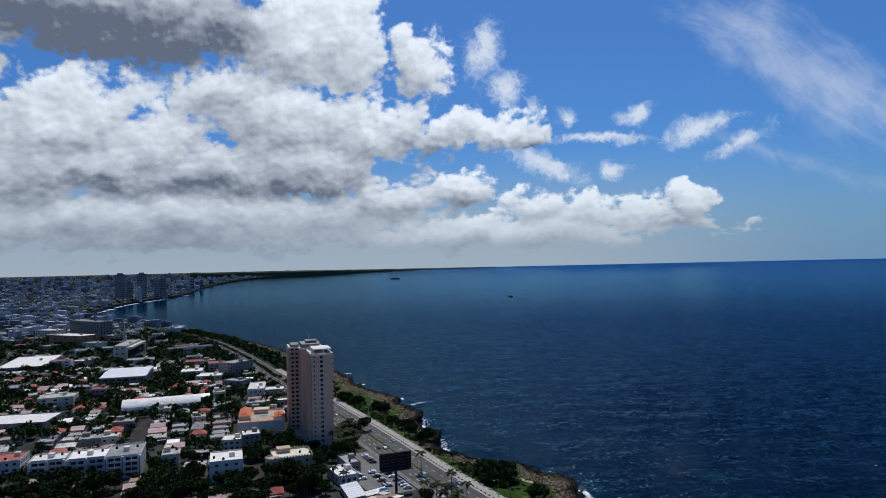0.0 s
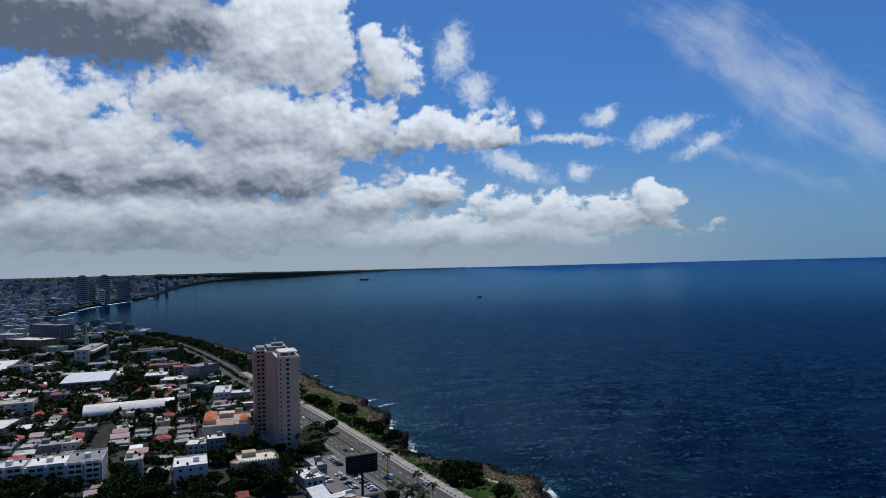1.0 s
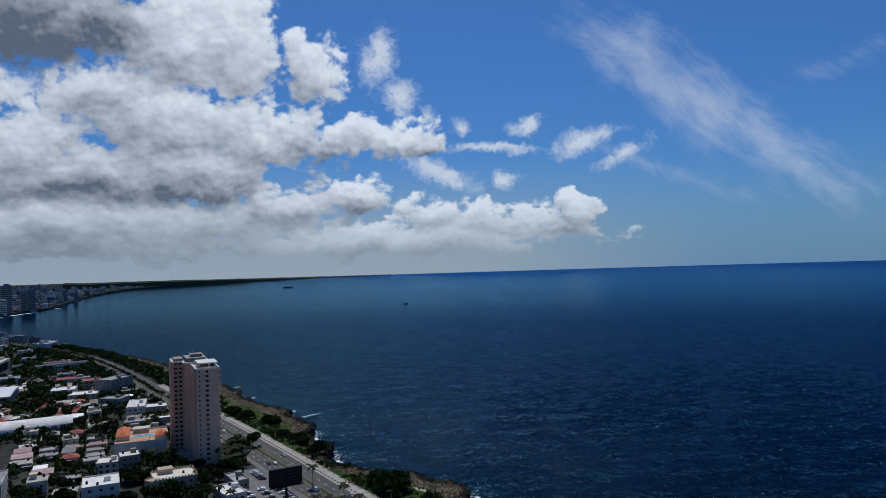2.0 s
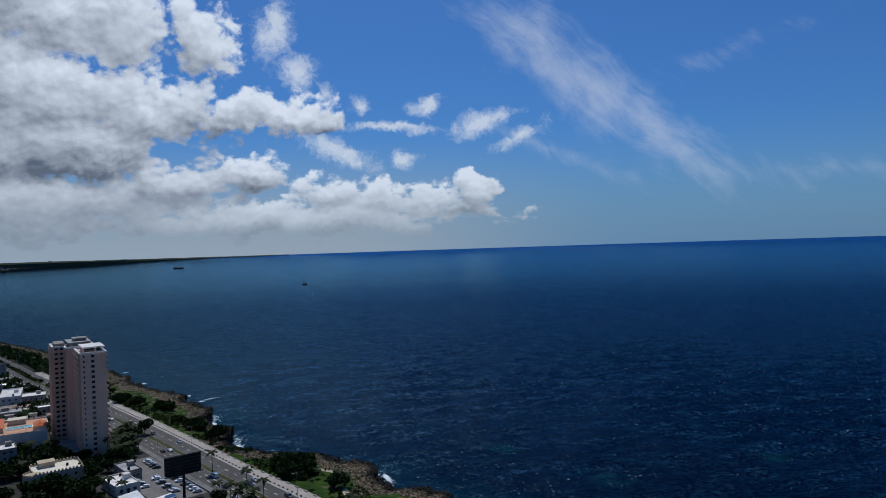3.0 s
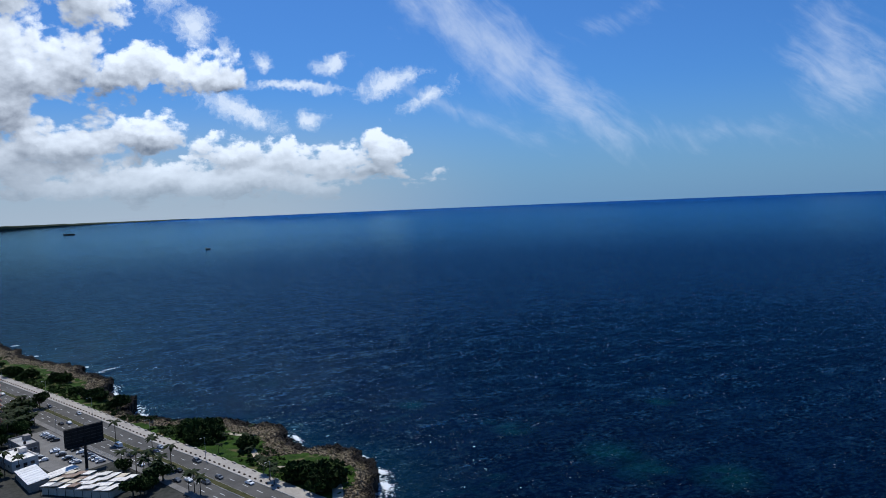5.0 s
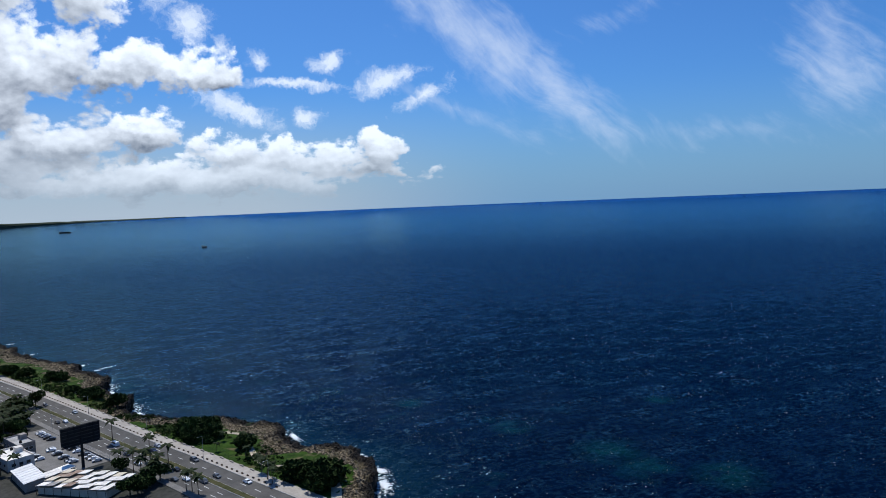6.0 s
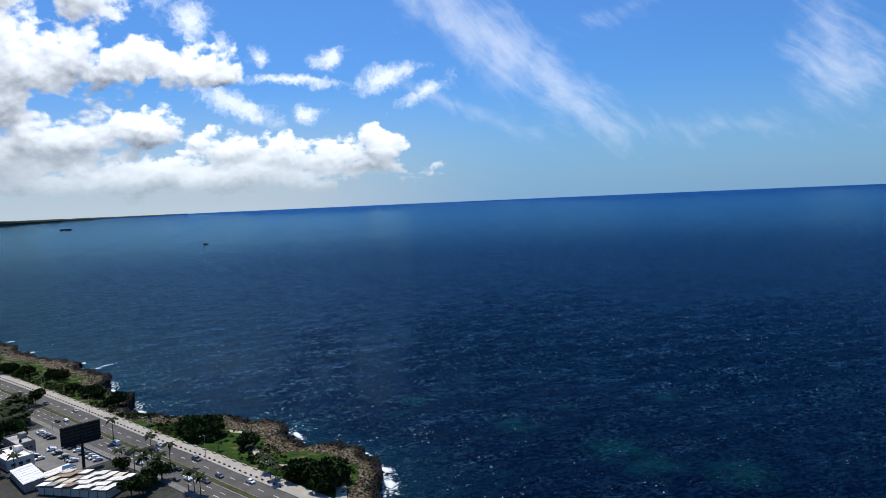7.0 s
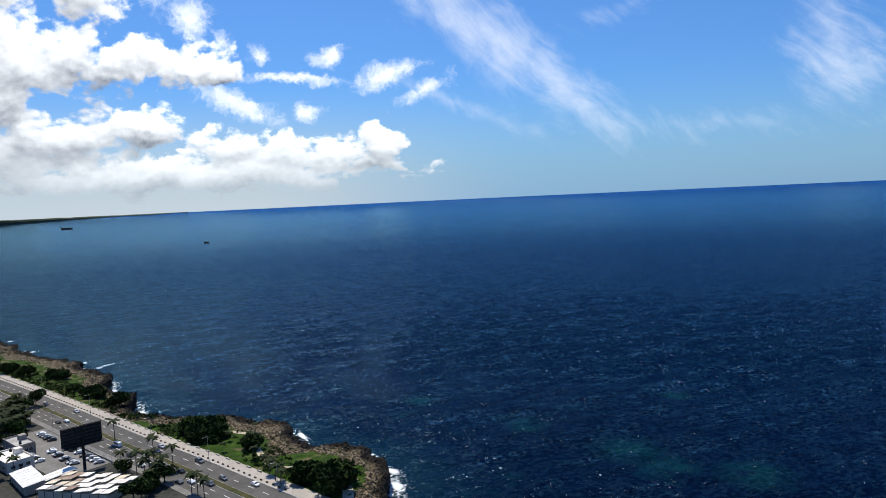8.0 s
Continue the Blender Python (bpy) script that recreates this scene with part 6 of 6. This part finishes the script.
def woods():
    """Trees of the middle distance, too small to tell apart: trunks and leafy crowns joined."""
    spots = list(SPOTS)
    for i in range(int(np.argmin(np.abs(KERB_LINE[:, 1] - 690))), len(KERB_LINE) - 8, 2):
        for off in (9, 20):
            p = KERB_LINE[i] + SEAWARD[i] * (off + crowd.uniform(-5, 6))
            if p[0] < COAST_X(p[1]) - 4 and crowd.random() < 0.75:
                spots.append((p[0], p[1], GROUND - 1.2, crowd.uniform(0.6, 1.15)))
    for i in range(int(np.argmin(np.abs(KERB_LINE[:, 1] - 620))), len(KERB_LINE) - 8, 3):
        for off in (-27, -34, -10.3):
            if crowd.random() < 0.7:
                p = KERB_LINE[i] + SEAWARD[i] * (off + crowd.uniform(-1, 1) * (3 if off < -20 else 0.3))
                if is_free(p[0], p[1], 1.0):
                    spots.append((p[0], p[1], GROUND, crowd.uniform(0.5, 1.0) if off < -20 else crowd.uniform(0.35, 0.6)))
    for k in range(2300):
        az_, rr = crowd.uniform(9, 34), crowd.uniform(520, 1500)
        x, y = -math.sin(radians(az_)) * rr, math.cos(radians(az_)) * rr
        if road_gap(x, y) < -28 and is_free(x, y, 1.0) and x < COAST_X(y) - 20 and (rr > 640 or crowd.random() < 0.4):
            spots.append((x, y, GROUND, crowd.uniform(0.7, 1.3)))
    rng = np.random.default_rng(17)
    verts, faces = [], []
    for x, y, z, s in spots:
        for k in range(70):
            w = rng.normal(size=3)
            w /= np.linalg.norm(w)
            c = np.array((x, y, z + 4.6 * s)) + w * rng.uniform(0.4, 1.0) ** 0.5 * np.array((3.9, 3.9, 2.7)) * s
            u, v = rng.normal(size=3), rng.normal(size=3)
            n = len(verts)
            verts += [c + u * 0.95 * s, c + v * 0.95 * s, c - (u + v) * 0.6 * s]
            faces.append((n, n + 1, n + 2))
        n = len(verts)
        verts += [(x - 0.3, y, z - 0.3), (x + 0.3, y, z - 0.3), (x, y + 0.3, z - 0.3), (x, y, z + 4.5 * s)]
        faces += [(n, n + 1, n + 3), (n + 1, n + 2, n + 3), (n + 2, n, n + 3)]
    tagged(new("woods", raw("woods", verts, faces, LEAF)), "dark green trees between the further buildings", "trees", kind="stuff")


woods()


def far_land():
    """Distant city of many small buildings, its trees, and the low coast beyond."""
    rng = np.random.default_rng(4)
    items = []
    for k in range(4200):
        r, a = rng.uniform(1320, 4800), radians(rng.uniform(12, 36))
        x, y = -math.sin(a) * r, math.cos(a) * r
        if x > COAST_X(y) - 30:
            continue
        z = GROUND + float(bowl(r))
        w, d, h = rng.uniform(8, 24), rng.uniform(8, 20), rng.choice([4, 4, 5, 6, 7, 9, 12, 18]) * (1 + 0.3 * (r > 3000))
        items.append((x, y, z - 1, x + w, y + d, z + h))
        if rng.random() < 0.5:
            items.append((x + w * 0.2, y + d * 0.2, z + h, x + w * 0.5, y + d * 0.6, z + h + 2.5))
    tagged(new("distant_city", boxes("distant_city", items, FAR_WALL)), "distant city of low buildings, coloured pale for haze", "city", kind="stuff")
    verts, faces = [], []
    for k in range(12500):
        r, a = (1320 + 2950 * rng.random() ** 1.2 if k < 8500 else rng.uniform(3900, 4870)), radians(rng.uniform(8, 36))
        x, y = -math.sin(a) * r, math.cos(a) * r
        if x > COAST_X(y) - 8:
            continue
        z = GROUND + float(bowl(r)) - 1
        s, h = rng.uniform(4, 11), rng.uniform(5, 11)
        n = len(verts)
        m = 6
        for q in range(m):
            t = 2 * math.pi * q / m
            verts.append((x + s * math.cos(t) * rng.uniform(0.7, 1.2), y + s * math.sin(t) * rng.uniform(0.7, 1.2), z))
        for q in range(m):
            t = 2 * math.pi * q / m + 0.4
            verts.append((x + s * 0.8 * math.cos(t) * rng.uniform(0.6, 1.2), y + s * 0.8 * math.sin(t) * rng.uniform(0.6, 1.2), z + h * rng.uniform(0.5, 0.8)))
        verts.append((x + rng.uniform(-2, 2), y + rng.uniform(-2, 2), z + h))
        faces += [(n + q, n + (q + 1) % m, n + m + (q + 1) % m, n + m + q) for q in range(m)] + [(n + m + q, n + m + (q + 1) % m, n + 2 * m) for q in range(m)]
    tagged(new("distant_woods", raw("distant_woods", verts, faces, FAR_LEAF)), "dark distant tree cover between buildings", "woods", kind="stuff")
    # low wooded coast that closes the bay
    line = curve_points([(-1560, 4180), (-1420, 4230), (-1180, 4400), (-860, 4580), (-585, 4785), (-196, 4876), (150, 4886), (360, 4890)], 12.0)
    verts, faces = [], []
    for k, (x, y) in enumerate(line):
        r = math.hypot(x, y)
        z = float(bowl(min(r, 4890)))
        q = 1 - k / len(line)
        h = max(3.0, 119 - 0.00576 * r - z + (2 + 8 * q) * (0.9 + 0.4 * noise.fractal(Vector((k * 0.13, 0, 0)), 1, 2, 4)))
        out = Vector((x, y)).normalized()
        for back, zz in ((-10, -3), (-6, h * 0.35), (0, h * 0.8), (8, h), (60, h * 0.9)):
            rr = min(r + back, 4894)
            verts.append((out.x * rr, out.y * rr, z + zz))
    for k in range(len(line) - 1):
        faces += [(5 * k + e, 5 * k + e + 1, 5 * k + 6 + e, 5 * k + 5 + e) for e in range(4)]
    tagged(new("headland", raw("headland", verts, faces, FAR_LEAF)), "low dark wooded coast on the horizon", "coast", kind="structure")


far_land()


def far_tower(x_az, r, w, h, d=26, wall=None, label="tall grey tower block of the distant city"):
    a = radians(x_az)
    x, y = -math.sin(a) * r, math.cos(a) * r
    b = base("tower_block", x, y, x_az, GROUND + float(bowl(r)), label, "tower", "distant towers")
    part("body", boxes("body", [(-w / 2, 0, -6, w / 2, d, h)], wall or FAR_TOWER), b)
    n = int(h / 7)
    band = boxes("window_band", [(-w / 2 + 1.5, -0.5, 0, w / 2 - 1.5, 0.3, 2.6)], GLASS)
    for k in range(n):
        part("window_band", band, b, pose(0, 0, 4 + k * 7))
    part("roof_house", boxes("roof_house", [(-w * 0.25, 4, h, w * 0.25, d - 4, h + 5)], wall or FAR_TOWER), b)


for az_, r, w, h in ((25.4, 2679, 36, 91), (24.75, 2717, 22, 63), (23.9, 2709, 34, 91), (24.1, 2626, 19, 43), (22.85, 2762, 20, 68), (22.4, 2778, 26, 70), (20.3, 3267, 18, 52), (19.6, 3307, 15, 42)):
    far_tower(az_, r, w, h, wall=WHITE if h == 43 else None)

# ======== shore and street furniture ========
me_block = boxes("bench", [(-1.2, -0.28, 0.0, 1.2, 0.28, 0.12), (-1.25, -0.32, 0.12, 1.25, 0.32, 0.5)], PAVING)
# low dark blocks added in place of the bench shadows along the kerb
me_shade_block = boxes("planter", [(-0.55, -0.25, 0, 0.55, 0.25, 0.38), (-0.48, -0.2, 0.38, 0.48, 0.2, 0.55)], TRUNK)
n_ = 0
for i in range(int(np.argmin(np.abs(KERB_LINE[:, 1] - 270))), int(np.argmin(np.abs(KERB_LINE[:, 1] - 640))), 2):
    p, a = KERB_LINE[i] + SEAWARD[i] * 6.4, math.degrees(math.atan2(TANGENT[i, 1], TANGENT[i, 0]))
    if n_ % 2 == 0:
        ob = tagged(new("bench", me_block), "pale concrete block bench at the promenade edge", "bench", "benches along the promenade")
        ob.matrix_basis = pose(p[0], p[1], GROUND + 0.16, 0, 0, a)
    q = KERB_LINE[i] + SEAWARD[i] * 1.6
    ob = tagged(new("planter", me_shade_block), "low dark brown block in place of a bench shadow", "planter", "planters along the promenade")
    ob.matrix_basis = pose(q[0], q[1], GROUND + 0.16, 0, 0, a)
    n_ += 1


def street_lamp():
    t = base("street_lamp", 0, 0, 0, 0)
    tagged(t, "tall slender grey street lamp", "street lamp", "lamps along the boulevard")
    part("pole", tube("pole", [(0, 0, -0.2, 0.13), (0, 0, 0.6, 0.12), (0, 0, 10.5, 0.06)], STEEL, 8), t)
    part("arm", boxes("arm", [(-1.9, -0.04, 10.4, 0, 0.04, 10.5)], STEEL), t)
    part("lamp_head", boxes("lamp_head", [(-2.5, -0.16, 10.36, -1.8, 0.16, 10.52)], FRAME), t)
    return t


LAMP = street_lamp()
for y in (275, 320, 364, 428, 490, 560, 640, 730, 830):
    x, yy, a = kerb_at(y, 0.9)
    park(LAMP, x, yy, a - 90, GROUND + 0.16)
for y in (345, 385, 420):
    x, yy, a = kerb_at(y, -21.6)
    park(LAMP, x, yy, a + 90, GROUND + 0.16)


def winding_path(name, control, width):
    line = curve_points(control, 1.5)
    t = np.gradient(line, axis=0)
    t /= np.linalg.norm(t, axis=1)[:, None]
    s = np.stack([t[:, 1], -t[:, 0]], 1) * width / 2
    verts, faces = [], []
    for (x, y), (sx, sy) in zip(line, s):
        for q in (-1, 1):
            i = int(np.argmin(((KERB_LINE - (x, y)) ** 2).sum(1)))
            z = ground_height(x + q * sx, y + q * sy) + 0.14
            verts.append((x + q * sx, y + q * sy, z))
    faces = [(2 * k, 2 * k + 1, 2 * k + 3, 2 * k + 2) for k in range(len(line) - 1)]
    me = raw(name, verts, faces, PATHM)
    if me.polygons[0].normal.z < 0:
        me.flip_normals()
    tagged(new(name, me), "sandy footpath across the shore lawn", "path", kind="structure")


bpy.context.view_layer.update()
_graph = bpy.context.evaluated_depsgraph_get()


def ground_height(x, y):
    tops = [GROUND - 1.5]
    for name in ("rocky_shore", "lawn"):
        ok, place, *_ = bpy.data.objects[name].ray_cast(Vector((x, y, 40)), Vector((0, 0, -1)))
        if ok:
            tops.append(place.z)
    return max(tops)


def scrub():
    """Low dark scrub and weeds scattered over the shore strip."""
    rng = np.random.default_rng(23)
    verts, faces = [], []
    for k in range(1050):
        y = rng.uniform(255, 700)
        i = int(np.argmin(np.abs(KERB_LINE[:, 1] - y)))
        off = 8 + abs(rng.normal()) * 9
        p = KERB_LINE[i] + SEAWARD[i] * off
        if p[0] > COAST_X(p[1]) - 7 or noise.noise(Vector((p[0] * 0.05, p[1] * 0.05, 5))) < -0.15:
            continue
        z, r = ground_height(p[0], p[1]), 0.6 + 2.4 * rng.random() ** 2
        for q in range(26):
            w = rng.normal(size=3)
            w /= np.linalg.norm(w)
            c = np.array((p[0], p[1], z + r * 0.35)) + w * np.array((r, r, r * 0.6)) * rng.uniform(0.3, 1)
            u, v = rng.normal(size=3) * 0.32, rng.normal(size=3) * 0.32
            n = len(verts)
            verts += [c + u, c + v, c - u - v]
            faces.append((n, n + 1, n + 2))
    tagged(new("scrub", raw("scrub", verts, faces, LEAF2)), "low dark green scrub on the shore", "shrubs", kind="stuff")


scrub()
winding_path("footpath", [(24, 366), (32, 360), (40, 354), (45.6, 346), (45.2, 331), (45, 316), (45.6, 304), (49.5, 297), (58.7, 290.7), (69, 284.5)], 2.8)
winding_path("footpath", [(71, 281), (70, 272), (69, 266), (67, 256), (64, 246)], 4.2)


def surf(name, cx, cy, rx, ry, angle, n, rng):
    """A patch of broken white water: many thin ragged flakes close to the surface."""
    verts, faces = [], []
    for k in range(n):
        r, t = abs(rng.gauss(0, 0.45)), rng.uniform(0, 2 * math.pi)
        px, py = r * math.cos(t) * rx, r * math.sin(t) * ry
        s, m = rng.uniform(0.25, 1.0) * max(0.35, 1 - r), rng.randint(5, 7)
        z = 0.5 + rng.uniform(0, 0.5) * max(0, 1 - r)
        j = len(verts)
        verts += [(px + s * 1.5 * math.cos(2 * math.pi * q / m) * rng.uniform(0.5, 1.2), py + s * math.sin(2 * math.pi * q / m) * rng.uniform(0.5, 1.2), z + rng.uniform(-0.08, 0.08)) for q in range(m)] + [(px, py, z + 0.22 * s)]
        faces += [(j + q, j + (q + 1) % m, j + m) for q in range(m)]
    ob = new(name, raw(name, verts, faces, FOAM))
    ob.matrix_basis = pose(cx, cy, 0, 0, 0, angle)
    tagged(ob, "white surf breaking against the rocks", "surf", kind="stuff")


foam = random.Random(12)
for x, y, rx, ry, a, n in ((-17.5, 505, 3.5, 9, 20, 130), (-1.5, 440, 4.5, 8, 10, 220), (0, 430, 4, 4, 0, 110), (71, 350, 2.6, 12, 5, 160), (69, 325, 3, 5, 0, 90), (95, 284, 3.5, 6, 10, 170), (91, 268, 4.2, 13, -10, 380), (93, 306, 3, 5, 0, 70),
                           (-29, 585, 4, 3, 0, 60), (-24, 592, 11, 1.8, 30, 90), (-84, 690, 4, 5, 0, 50), (-110, 762, 6, 4, 0, 60), (-12, 470, 2.5, 5, 0, 60), (-40, 612, 3, 6, 0, 70)):
    surf("surf", x, y, rx, ry, a, n, foam)
# surf line of the far bay
for y in np.arange(1900, 2950, 50):
    x = float(COAST_X(y)) + 6
    ob_z = float(bowl(math.hypot(x, y)))
    s_ = boxes("far_surf", [(0, 0, ob_z + 0.5, foam.uniform(6, 16), foam.uniform(16, 44), ob_z + 1.6)], FOAM)
    if foam.random() < 0.6:
        o_ = new("far_surf", s_)
        o_.matrix_basis = pose(x, y, 0)
        tagged(o_, "white surf line on the distant shore", "surf", kind="stuff")


def ship(x, y, z, angle, length, label):
    b = base("cargo_ship", x, y, angle, z, label, "ship")
    L, W = length / 2, length / 12
    part("hull", raw("hull", [(-L, -W, -1), (L * 0.8, -W, -1), (L * 0.95, 0, -1), (L * 0.8, W, -1), (-L, W, -1), (-L, -W, 5), (L * 0.85, -W, 5), (L * 1.05, 0, 7), (L * 0.85, W, 5), (-L, W, 5)],
                     [(0, 1, 6, 5), (1, 2, 7, 6), (2, 3, 8, 7), (3, 4, 9, 8), (4, 0, 5, 9), (5, 6, 7, 8, 9), (4, 3, 2, 1, 0)], DARK), b)
    part("bridge", boxes("bridge", [(-L * 0.92, -W * 0.8, 5, -L * 0.65, W * 0.8, 9), (-L * 0.88, -W * 0.95, 9, -L * 0.7, W * 0.95, 10.5)], GREYR), b)
    part("hatch", boxes("hatch", [(-L * 0.5, -W * 0.7, 5, L * 0.7, W * 0.7, 6.5)], RUST), b)
    part("mast", tube("mast", [(L * 0.6, 0, 5, 0.4), (L * 0.6, 0, 9, 0.3)], DARK, 6), b)


r_ = 4036
ship(-math.sin(radians(4.2)) * r_, math.cos(radians(4.2)) * r_, float(bowl(r_)), 8, 54, "dark cargo ship lying off the coast")
r_ = 2320
ship(-math.sin(radians(-5.4)) * r_, math.cos(radians(-5.4)) * r_, float(bowl(r_)) - 3.0, 15, 16, "small dark boat out at sea")

# models that no place uses are taken away again
for model in CARS + [VAN, TRUCK, LAMP] + TREES + BUSH + PALMS + HOUSES:
    if model.name not in used:
        for o in (*model.children_recursive, model):
            bpy.data.objects.remove(o)
